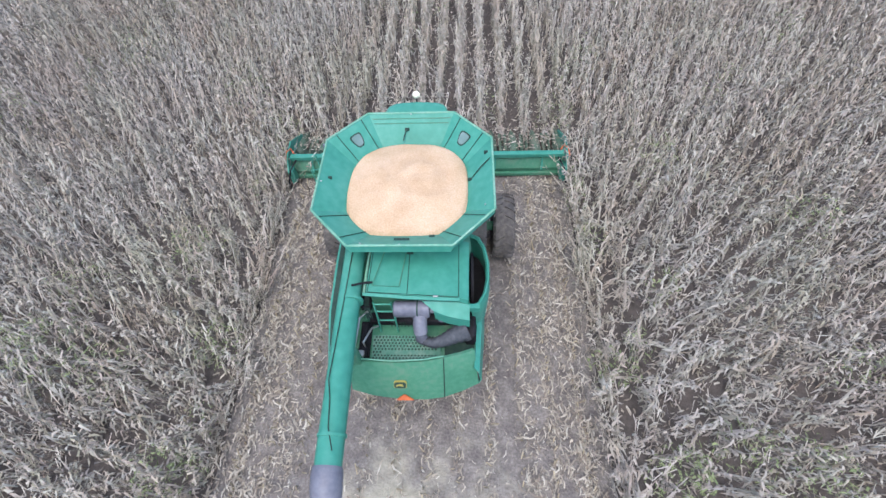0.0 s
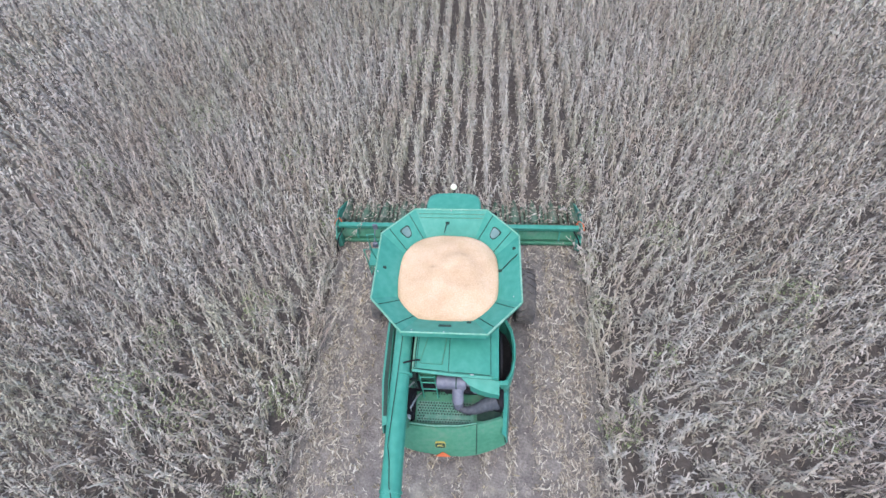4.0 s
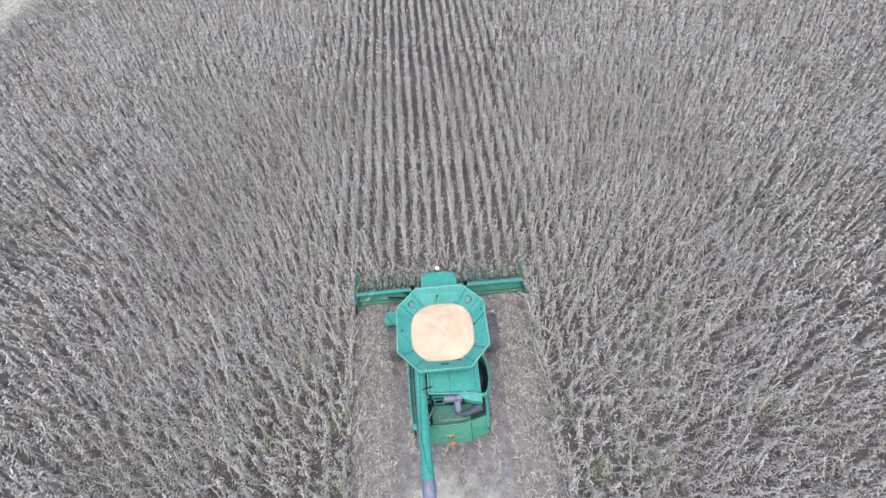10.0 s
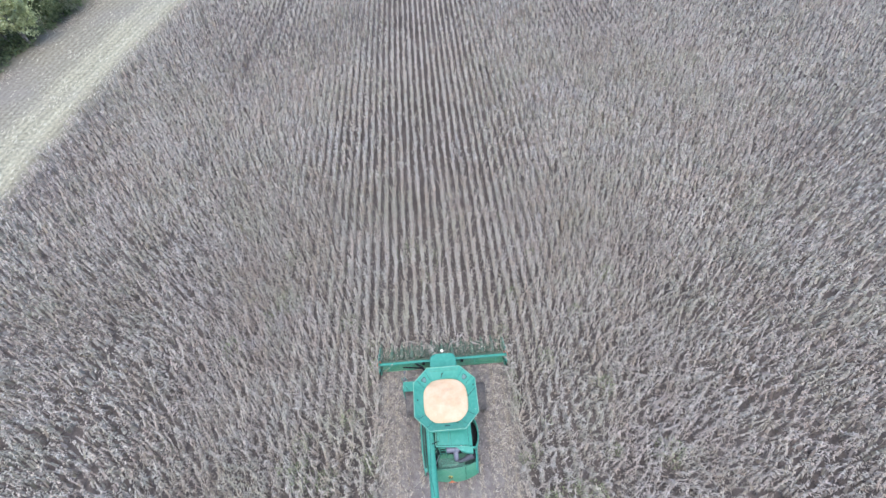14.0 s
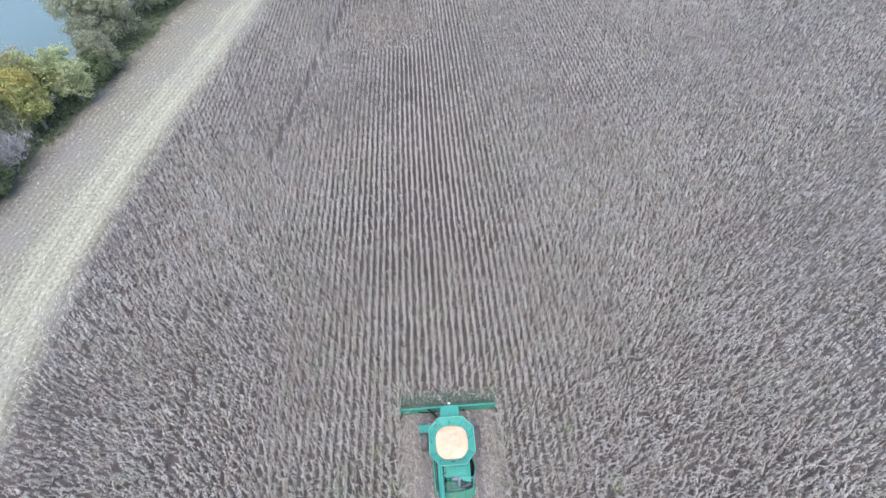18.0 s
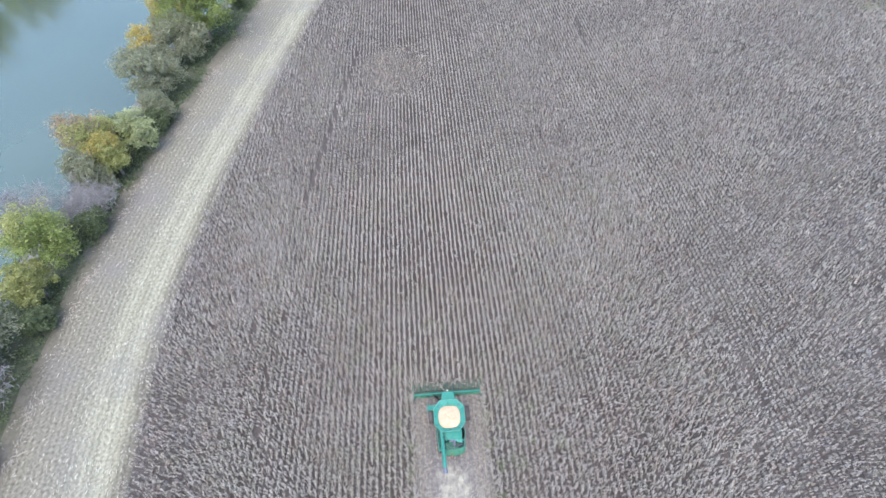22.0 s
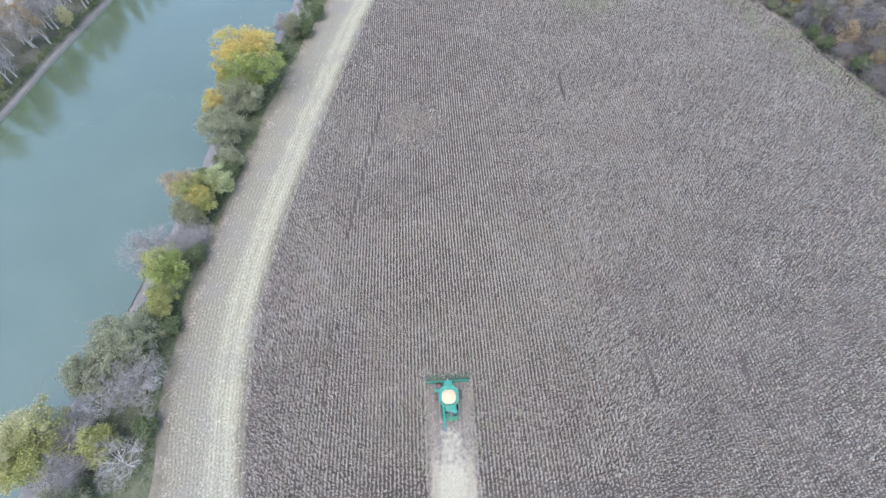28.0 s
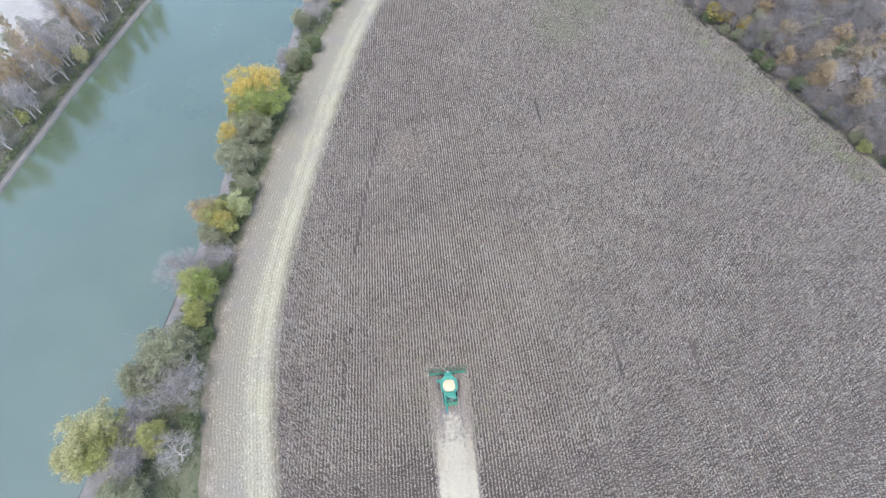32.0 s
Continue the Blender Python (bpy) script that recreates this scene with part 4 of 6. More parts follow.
# (x, y, height, spread, leaves, bare, label)
BANK = [
    (-55.3, 103.8, 16.5, 10.3, ("yellow", "green", -0.3, 0.7, 1.4, 0.1), False, "large golden yellow autumn tree on the river bank"),
    (-57.5, 93.5, 9.5, 6.3, "olive", False, "grey olive tree half bare beside the river"),
    (-65.0, 102.5, 10, 2.6, ("yellow", "olive", 0.0, 0.3, 1.0, -0.1), False, "small tree with fading yellow leaves by the water"),
    (-65.0, 89.5, 8.5, 3.6, ("yellow", "olive", -0.2, 0.5, 1.0, 0.08), False, "thin yellowing tree leaning over the water"),
    (-60.5, 79, 9.5, 6.3, "olive", False, "dull grey green tree leaning over the water"),
    (-56.7, 69.0, 6, 2.8, "olive", False, "small grey green tree at the headland's edge"),
    (-57.6, 60.0, 7.5, 2.9, "pale", False, "slim pale green tree at the headland's edge"),
    (-64.8, 57.0, 10, 5.0, ("orange", "yellow_green", -0.8, 0.6, 0.3, -0.05), False, "rusty orange tree on the river bank"),
    (-62.4, 62.5, 6.0, 2.4, "dark", False, "dark green bush between the bank trees"),
    (-61.3, 53.5, 8, 3.4, ("yellow", "yellow_green", -0.2, 0.3, 1.0, 0.2), False, "yellow green tree among the bank trees"),
    (-63.8, 49.5, 7.5, 3.6, "olive", False, "thinning olive tree above bare branches"),
    (-62.3, 43.0, 6, 3.2, "twig", True, "bare thorny tree on the bank"),
    (-70.4, 38.2, 9.5, 5.0, "twig", True, "bare grey tree leaning over the river"),
    (-63.5, 32.5, 10, 4.4, ("yellow_green", "green", -0.6, 0.2, 1.2, 0.32), False, "fresh green tree still in full leaf"),
    (-64.0, 25.2, 7, 2.9, "yellow_green", False, "low yellow olive tree on the bank"),
    (-68.0, 14.4, 10.5, 6.4, "olive", False, "broad grey green tree on the river bank"),
    (-64.3, 6.2, 8.5, 5.4, "twig", True, "leafless grey tree thick with twigs"),
    (-78.6, -4.2, 12.5, 7.0, ("cream", "yellow_green", -0.8, 0.6, 0.5, -0.1), False, "large yellow green willow over the water"),
    (-83.0, -8.0, 9.5, 3.8, "cream", False, "pale green willow dipping into the water"),
    (-73.0, 8.5, 9, 4.2, "olive", False, "grey olive tree beside the willow"),
    (-72.5, -2.5, 7.5, 4.0, "twig", True, "bare grey thicket behind the willow"),
    (-67.5, -5.0, 7.5, 2.9, "yellow_green", False, "small yellow green bank tree"),
    (-61.8, -8.5, 8.5, 3.6, "twig", True, "dead pale bleached tree at the bank"),
    (-71.5, -9.0, 8, 3.6, "twig", True, "bare grey tree on the lower bank"),
    (-70.0, -17.0, 9, 4.4, "olive", False, "dull green tree on the lower bank"),
    (-47.0, 131.5, 7.5, 3.2, "olive", False, "olive shrub at the headland's end"),
    (-43.6, 132.5, 5, 3.6, "dark", False, "dark green bush beside the headland"),
    (-50.8, 134.5, 7, 2.6, "twig", True, "bare grey tree behind the olive shrub"),
    (-40.0, 143, 4.5, 3.0, "dark", False, "dark green bush at the far bank bend"),
    (-40.5, 165, 8, 5.6, "twig", True, "grey bare tree far along the river"),
    (-46.0, 158, 8, 3.4, "olive", False, "grey green bank tree far along the river"),
    (-33.0, 177, 8, 4.0, "yellow_green", False, "yellow green tree at the river's bend"),
    (-45.0, 180, 8, 3.6, "yellow", False, "yellow tree at the river's bend"),
    (-50.5, 120, 4.5, 2.6, "dark", False, "low dark bush below the yellow tree"),
    (-56.5, 66.3, 4.0, 2.2, "dark", False, "low green bush on the bank"),
    (-60.0, 38.5, 4.0, 2.4, "dark", False, "low dark green scrub on the bank"),
    (-61.2, 19.5, 3.5, 2.2, "dark", False, "low green scrub beside the headland"),
    (-60.5, -1.5, 3.8, 2.4, "dark", False, "dark green scrub under bare trees"),
]
def bank_z(x, y):
    """Height of the near bank."""
    we, he = float(water_edge(y)), float(head_edge(y))
    return float(np.interp(x, [we - 1, we + 0.2, we + 4.5, he - 2.2, he], [-2.3, -1.75, -0.9, -0.12, 0.0]))


for i, (x, y, h, s_, lk, bare, lab) in enumerate(BANK):
    dead = "dead" in lab
    tree_thing("tree" if h > 5 else "bush", x, y, bank_z(x, y), h * (1.08 if bare else 1.2), s_ * (1.3 if h > 5 else 1.1), lk, 100 + i, lab, bare=bare, bark=M_BARK_P if dead else None, density=(0.7 if dead else 2.6 if bare else 1.25 + 0.05 * s_), leaf=0.17 + 0.005 * s_, per=42)

# trees of the far bank
FAR = [
    (-146, 164, 14, 5.4, "twig", True), (-139.5, 181, 14, 5.0, "orange", False), (-143, 134.5, 14, 4.6, "orange", False), (-147, 122.5, 13, 4.2, "orange", False), (-143.5, 112, 7, 2.8, "yellow_green", False),
    (-134.6, 147.5, 8, 3.8, "cream", False), (-150, 144, 14, 4.8, "orange", False), (-151, 129, 13, 4.8, "orange", False), (-141, 146, 14, 3.6, "twig", True), (-136, 176, 12, 4.4, "orange", False),
    (-152, 156, 13, 5.0, "twig", True), (-148, 178, 13, 5.4, "twig", True), (-141, 192, 12, 5.0, "twig", True), (-130, 192, 7, 3.2, "yellow_green", False), (-156, 118, 12, 5.0, "olive", False),
    (-149, 104, 12, 4.8, "tan", False), (-157, 108, 12, 4.8, "orange", False), (-152, 96, 11, 4.8, "orange", False), (-133, 202, 12, 5.0, "orange", False), (-128, 210, 12, 5.0, "twig", True),
]
NAMES = {"tan": "tall thin tree with faded tan leaves on the far bank", "twig": "tall bare pale tree on the far bank", "orange": "slender tree with thin orange leaves on the far bank", "yellow_green": "yellow green bush beside the towpath", "cream": "small pale yellow tree beside the towpath", "olive": "grey olive tree on the far bank"}
rg = np.random.default_rng(41)
for _ in range(56):
    y = rg.uniform(84, 206)
    lk = str(rg.choice(["twig", "twig", "orange", "tan", "olive"]))
    FAR.append((float(far_bank(y)) - 3.6 - 27 * rg.uniform(0, 1) ** 1.3, y, rg.uniform(14, 19), rg.uniform(2.8, 4.2), lk, lk == "twig"))
for i, (x, y, h, s_, lk, bare) in enumerate(FAR):
    tree_thing("tree", x, y, float(np.interp(float(far_bank(y)) - x, [2, 10], [-1.1, 0.2])), h * (1.3 if h > 9 and i < 20 else 1.0), s_ * 0.9, lk, 300 + i, NAMES[lk], group="trees on the far bank", bare=bare, bark=M_BARK_P, density=1.3 if bare else 0.5, leaf=0.18, per=30, low=0.1, core=0.0)

# the wood at the field's edge: a few kinds of tree, each repeated
WOOD = [("wood_twig", True, 14, 6.0, "bare grey woodland tree"), ("tan", False, 13, 4.8, "woodland tree with faded tan leaves"), ("olive", False, 12, 4.4, "woodland tree with dull olive leaves"), ("twig", True, 13, 4.6, "leafless pale twiggy woodland tree"), ("yellow", False, 8, 4.0, "yellow leaved tree at the wood's edge"), ("yellow_green", False, 4.5, 2.4, "bright yellow green bush at the wood's edge"), ("olive", False, 4.0, 2.6, "dull green bush at the wood's edge"), ("orange", False, 12, 4.6, "woodland tree with orange brown leaves"), ("wood_twig", True, 5.5, 3.4, "grey leafless thicket at the wood's edge"), ("tan", False, 9, 3.8, "small woodland tree with sparse tan leaves"), ("dark", False, 4.5, 3.0, "dark green bush at the wood's edge")]
rng = np.random.default_rng(77)
spots = []
for y in np.arange(38, 180, 6.6):
    for d in np.arange(6, 64, 7.4):
        x = float(wood_edge(y)) + d + rng.uniform(-2.5, 2.5)
        if x < 170 + 0.5 * (y - 45) and y > 46:
            spots.append((x, y + rng.uniform(-2.5, 2.5), int(rng.choice([0, 1, 2, 3, 7], p=[0.5, 0.15, 0.1, 0.1, 0.15]))))
for y in np.arange(42, 180, 6.5):
    spots.append((float(wood_edge(y)) + rng.uniform(1.0, 3.5), y + rng.uniform(-1.5, 1.5), int(rng.choice([6, 6, 6, 8, 8, 10, 2]))))
spots += [(123.6, 140.5, 4), (128.3, 137.5, 4), (132.8, 131.5, 4), (141.0, 77.5, 5), (139.3, 79.5, 5), (141.5, 63, 5), (156.7, 111, 7), (143.5, 96, 7), (147, 82, 7), (148.8, 123, 3), (149.5, 77, 3)]
first = {}
for x, y, kd in spots:
    lk, bare, h, s_, lab = WOOD[kd]
    if kd not in first:
        first[kd] = tree_thing("tree" if h > 5 else "bush", x, y, 0.1, h, s_, lk, 500 + kd, lab, group="trees of the wood", bare=bare, bark=M_BARK_P if kd == 3 else None, density=1.1 if bare else 0.8, leaf=0.2, per=36)
    else:
        c = copy_thing(first[kd], pose(x, y, 0.1, 0, 0, rng.uniform(0, 360)))
        f_ = rng.uniform(0.8, 1.2)
        c.scale = (f_, f_, f_ * rng.uniform(0.9, 1.1))

# undergrowth on the banks and in the wood
def undergrowth(n, xs, ys_, zz, leaf, mat, name, label):
    rg = np.random.default_rng(n)
    c = np.stack([xs, ys_, zz], 1)
    co, qu, own = leaf_cloud(rg, c, rg.uniform(0.5, 1.3, len(c)), 22, leaf * 0.7, 0.6)
    tagged(new(name, finish(quad_mesh(name, co, qu), mat)), label, "undergrowth", kind="stuff")


yy = rng.uniform(-25, 190, 1900)
f_ = rng.uniform(0.06, 0.9, 1900)
undergrowth(1900, head_edge(yy) * f_ + (water_edge(yy) + 2) * (1 - f_), yy, -1.1 * (1 - f_) + 0.25, 0.3, LEAF["dark"], "bank_scrub", "low dark green scrub on the near bank")
yy = rng.uniform(80, 212, 1700)
undergrowth(1700, far_bank(yy) - 2.2 - 18 * rng.uniform(0, 1, 1700) ** 1.5, yy, np.full(1700, -0.1), 0.34, LEAF["dark"], "far_bank_scrub", "dull green growth behind the towpath")
yy = rng.uniform(30, 192, 2600)
undergrowth(2600, wood_edge(yy) + rng.uniform(0.5, 75, 2600) , yy, np.full(2600, 0.5), 0.34, LEAF["wood_twig"], "wood_undergrowth", "grey brown undergrowth on the woodland floor")
yy = rng.uniform(38, 190, 520)
undergrowth(520, wood_edge(yy) + rng.uniform(-0.5, 4.5, 520), yy, np.full(520, 0.5), 0.26, LEAF["olive"], "hedge_scrub", "dull green scrub along the edge of the wood")

# ---------------------------------------------------------------- the combine harvester
combine = thing("combine_harvester", 0, 0, 0, label="green combine harvester with full grain tank cutting corn", category="combine harvester")
RIM = [(-1.06, 1.95), (1.06, 1.95), (1.945, 1.05), (1.945, -1.05), (1.07, -1.96), (-1.07, -1.96), (-1.945, -1.05), (-1.945, 1.05)]
RIM_Z, LOW_Z, LOW_F = 4.47, 3.78, 0.58


def ring(f_, z, off=0.0):
    """The tank's eight corners drawn in by f_, at height z."""
    out = []
    for x, y in RIM:
        v = Vector((x, y)) * f_
        v += Vector((x, y)).normalized() * off
        out.append((v.x, v.y, z))
    return out


def octa(f_, z, k):
    """A point on the tank panel: k from 0 to 8 round it."""
    i = int(k) % 8
    p, q = Vector(ring(f_, z)[i]), Vector(ring(f_, z)[(i + 1) % 8])
    return p.lerp(q, k - int(k))


# body under the tank
bm = bmesh.new()
box(bm, -1.45, 1.5, -3.9, 1.75, 0.95, 2.42, 0.06)
part("chassis", bm, M_GREEN_D, combine, "dusty dark green chassis", smooth=40)
bm = bmesh.new()
loft(bm, [[(x * 0.62, y * 0.62, 2.4) for x, y in RIM], [(x * 0.72, y * 0.72, 3.3) for x, y in RIM], [(x * 0.74, y * 0.74, 3.72) for x, y in RIM]], closed=True)
part("tank_body", shell(bm, 0.04), M_GREEN, combine, smooth=20)

# eight flared panels of the tank, each with inner and outer skin
for i in range(8):
    bm = bmesh.new()
    lo, hi = ring(LOW_F, LOW_Z), ring(1.0, RIM_Z)
    lo2, hi2 = ring(LOW_F, LOW_Z, 0.07), ring(1.0, RIM_Z - 0.16, 0.0)
    j_ = (i + 1) % 8
    vs = [bm.verts.new(p) for p in (lo[i], lo[j_], hi[j_], hi[i], lo2[i], lo2[j_], hi2[j_], hi2[i])]
    for f_ in ((0, 1, 2, 3), (7, 6, 5, 4), (3, 2, 6, 7), (1, 0, 4, 5), (0, 3, 7, 4), (2, 1, 5, 6)):
        bm.faces.new([vs[k] for k in f_])
    bmesh.ops.recalc_face_normals(bm, faces=bm.faces[:])
    panel = part("tank_panel", bm, M_GREEN, combine)
    # folded rim along the top of this panel
    bm = bmesh.new()
    p, q = Vector(hi[i]), Vector(hi[j_])
    tube(bm, [p, q], 0.024, 6)
    part("rim_edge", bm, M_EDGE, panel, "worn pale edge of the tank rim")
    # seams where the hinged panels meet
    if i % 2:
        bm = bmesh.new()
        a0, a1 = octa(LOW_F + 0.04, LOW_Z + 0.07, i + (0.12 if i % 2 else 0.0)), octa(0.985, RIM_Z - 0.012, i + (0.2 if i % 2 else 0.0))
        tube(bm, [a0 + Vector((0, 0, 0.006)), a1 + Vector((0, 0, 0.006))], 0.009, 5)
        part("seam", bm, M_SEAM, panel)
    if i % 2:
        bm = bmesh.new()
        a0, a1 = octa(LOW_F + 0.04, LOW_Z + 0.07, i + 0.88), octa(0.985, RIM_Z - 0.012, i + 0.8)
        tube(bm, [a0 + Vector((0, 0, 0.006)), a1 + Vector((0, 0, 0.006))], 0.009, 5)
        part("seam", bm, M_SEAM, panel)
    # inspection windows in the two front corner panels
    if i in (1, 7):
        bm = bmesh.new()
        fr = bmesh.new()
        c0, c1 = octa(0.80, LOW_Z + 0.52 * (RIM_Z - LOW_Z), i + 0.5), octa(0.90, LOW_Z + 0.76 * (RIM_Z - LOW_Z), i + 0.5)
        along = (Vector(hi[j_]) - Vector(hi[i])).normalized()
        n_ = along.cross(c1 - c0).normalized()
        if n_.z < 0:
            n_ = -n_
        mid, half_v = (c0 + c1) / 2, (c1 - c0) / 2
        for b_, g_, d_ in ((fr, 1.25, 0.008), (bm, 1.0, 0.018)):
            pts = []
            for k in range(16):
                t_ = 2 * math.pi * k / 16
                cx = math.copysign(abs(math.cos(t_)) ** 0.6, math.cos(t_)) * 0.115 * g_
                cy = math.copysign(abs(math.sin(t_)) ** 0.6, math.sin(t_)) * 1.05 * g_
                pts.append(mid + along * cx * (1 + 0.25 * cy) + half_v * cy + n_ * d_)
            lo_ = [b_.verts.new(v - n_ * 0.02) for v in pts]
            hi_ = [b_.verts.new(v) for v in pts]
            b_.faces.new(hi_)
            for k in range(16):
                b_.faces.new((lo_[k], lo_[(k + 1) % 16], hi_[(k + 1) % 16], hi_[k]))
            bmesh.ops.recalc_face_normals(b_, faces=b_.faces[:])
        w_ = part("window_frame", fr, M_SEAM, panel)
        part("pane", bm, M_WINDOW, panel, "small grey tank window")
# fold lines inside the front panel
for f_ in (0.9, 0.945):
    bm = bmesh.new()
    z_ = LOW_Z + (f_ - LOW_F) / (1 - LOW_F) * (RIM_Z - LOW_Z) + 0.004
    tube(bm, [octa(f_, z_, 0.02), octa(f_, z_, 0.98)], 0.012, 5)
    part("fold", bm, M_GREEN_D, combine, "fold line along the tank's front panel")
# latches, sensor arms and hinge blocks on the panels
for k, f_, s_ in ((4.5, 0.845, 0.16), (4.12, 0.75, 0.06), (2.15, 0.93, 0.05), (6.5, 0.9, 0.05)):
    bm = bmesh.new()
    c = octa(f_, LOW_Z + (f_ - LOW_F) / (1 - LOW_F) * (RIM_Z - LOW_Z), k)
    box(bm, c.x - s_, c.x + s_, c.y - 0.035, c.y + 0.035, c.z - 0.03, c.z + 0.03, 0.01)
    part("latch", bm, M_SEAM, combine, "dark latch on the tank panel")
bm = bmesh.new()
c = octa(0.80, 4.14, 0.42)
tube(bm, [c + Vector((-0.05, -0.2, -0.02)), c + Vector((0, 0, 0.08)), c + Vector((0.07, 0.06, 0.1))], 0.016, 6)
box(bm, c.x - 0.02, c.x + 0.09, c.y + 0.03, c.y + 0.1, c.z + 0.07, c.z + 0.12, 0.01)
part("level_sensor", bm, M_SEAM, combine, "thin sensor arm in the tank")
bm = bmesh.new()
c, c2 = octa(0.74, 4.03, 2.42), octa(0.97, 4.42, 2.28)
tube(bm, [c, c.lerp(c2, 0.5) + Vector((0, 0, 0.05)), c2], 0.016, 6)
box(bm, c.x - 0.06, c.x + 0.04, c.y - 0.03, c.y + 0.03, c.z, c.z + 0.06, 0.01)
part("level_sensor", bm, M_SEAM, combine, "thin sensor arm in the tank")
bm = bmesh.new()
loft(bm, [[(x * 1.0, y * 1.0 - 0.012, RIM_Z - 0.02) for x, y in RIM[4:6]], [(x * 0.97, y * 1.0 - 0.03, RIM_Z - 0.2) for x, y in RIM[4:6]]])
part("rear_lip", shell(bm, 0.02), M_GREEN, combine, "pale folded lip of the tank's rear edge")

# grain in the tank
bm = bmesh.new()
rg = np.random.default_rng(8)
rows = []
NR, NA = 26, 72
for i in range(NR + 1):
    f_ = i / NR
    row = []
    for k in range(NA):
        t_ = 2 * math.pi * k / NA
        ca, sa = math.cos(t_), math.sin(t_)
        q = (abs(ca) ** 2.7 + abs(sa) ** 2.7) ** (-1 / 2.7)
        x, y = 1.41 * q * f_ * ca, -0.05 + 1.40 * q * f_ * sa
        z = 4.03 + 0.26 * (1 - f_ ** 1.7)
        r2 = math.hypot(x - 0.32, y - 0.1)
        z += 0.024 * math.sin(9.0 * r2 - 0.5 * math.atan2(y - 0.1, x - 0.32)) * math.exp(-((r2 - 0.45) / 0.4) ** 2)
        z += 0.018 * noise.noise(Vector((x * 3, y * 3, 1))) + 0.008 * noise.noise(Vector((x * 11, y * 11, 4)))
        if i == NR:
            z -= 0.08
        row.append((x, y, z))
    rows.append(row)
loft(bm, rows, closed=True)
bmesh.ops.remove_doubles(bm, verts=bm.verts[:], dist=0.0005)
tagged(part("corn_grain", bm, M_GRAIN, smooth=80), "heap of golden corn kernels filling the tank", "grain", kind="stuff")
# loose kernels on the heap
kern = [scrap(rg, 0.03, 0.022, 1.0) for _ in range(6)]
n = 1300
t_, f_ = rg.uniform(0, 6.28, n), np.sqrt(rg.uniform(0, 0.93, n))
scatter("loose_kernels", kern, 1.38 * f_ * np.cos(t_), -0.05 + 1.36 * f_ * np.sin(t_), rg.uniform(0, 6, n), np.ones(n), np.zeros(n), np.zeros(n), M_GRAIN, "loose corn kernels on the heap", "grain", zs=4.015 + 0.26 * (1 - f_ ** 1.7))

# cab
bm = bmesh.new()
box(bm, -0.72, 0.78, 1.45, 2.98, 1.85, 3.6, 0.12)
cab = part("cab", bm, M_GLASS, combine, "dark tinted glass cab", smooth=40)
bm = bmesh.new()
rows = []
for z, g_ in ((3.56, 0.97), (3.62, 1.0), (3.72, 0.99), (3.775, 0.93), (3.79, 0.8)):
    row = []
    for k in range(28):
        t_ = 2 * math.pi * k / 28
        cx = math.copysign(abs(math.cos(t_)) ** 0.32, math.cos(t_))
        sy = math.copysign(abs(math.sin(t_)) ** 0.32, math.sin(t_))
        wx = 0.89 - 0.05 * max(0, sy)
        row.append((0.02 + cx * wx * g_, 2.32 + sy * 0.88 * g_ + (0.05 * (1 - cx * cx) if sy > 0 else 0), z + 0.015 * (1 - cx * cx)))
    rows.append(row)
vr = loft(bm, rows, closed=True)
bm.faces.new(vr[-1])
bm.faces.new(vr[0][::-1])
bmesh.ops.recalc_face_normals(bm, faces=bm.faces[:])
part("roof", bm, M_GREEN, cab, "green cab roof", smooth=35)
bm = bmesh.new()
tube(bm, [(0.0, 3.1, 3.72), (0.0, 3.3, 3.76), (0.0, 3.32, 3.84)], 0.025, 6)
box(bm, -0.25, 0.4, 3.12, 3.2, 3.66, 3.72, 0.015)
part("bracket", bm, M_BLACK, cab, "black bracket on the roof front")
bm = bmesh.new()
bmesh.ops.create_uvsphere(bm, u_segments=16, v_segments=10, radius=0.105, matrix=pose(0, 3.32, 3.93) @ Matrix.Diagonal((1, 1, 0.85, 1)))
part("receiver_dome", bm, M_WHITE, cab, "cream coloured round receiver dome", smooth=60)
for sgn in (-1, 1):
    bm = bmesh.new()
    tube(bm, [(sgn * 0.8, 2.9, 3.1), (sgn * 1.25, 3.0, 3.0)], 0.02, 6)
    box(bm, sgn * 1.32 - 0.1, sgn * 1.32 + 0.1, 2.96, 3.03, 2.65, 3.05, 0.03)
    part("mirror", bm, M_BLACK, cab, "black side mirror on an arm")

# engine bay behind the tank
bm = bmesh.new()
loft(bm, [[(-0.72, -1.45, 3.66), (0.1, -1.45, 3.70), (1.18, -1.45, 3.69), (1.4, -1.45, 3.62)], [(-0.75, -2.81, 3.66), (0.1, -2.92, 3.69), (1.18, -2.98, 3.68), (1.38, -3.0, 3.6)], [(-0.75, -2.85, 3.56), (0.1, -2.96, 3.56), (1.18, -3.02, 3.56), (1.38, -3.05, 3.5)]])
hood = part("engine_hood", shell(bm, 0.035), M_GREEN, combine, "smooth green engine hood panel", smooth=50)
for p, q in (((0.12, -1.5, 3.712), (0.12, -2.93, 3.705)), ((-0.72, -2.84, 3.68), (1.16, -2.97, 3.695)), ((1.18, -1.5, 3.705), (1.18, -2.97, 3.695)), ((-0.68, -1.5, 3.685), (-0.71, -2.82, 3.685))):
    bm = bmesh.new()
    tube(bm, [p, q], 0.007, 5)
    part("panel_seam", bm, M_SEAM, hood)
bm = bmesh.new()
tube(bm, [(-0.55, -1.55, 3.74), (-0.42, -1.82, 3.77), (0.02, -1.8, 3.77), (0.02, -1.6, 3.74)], 0.017, 6)
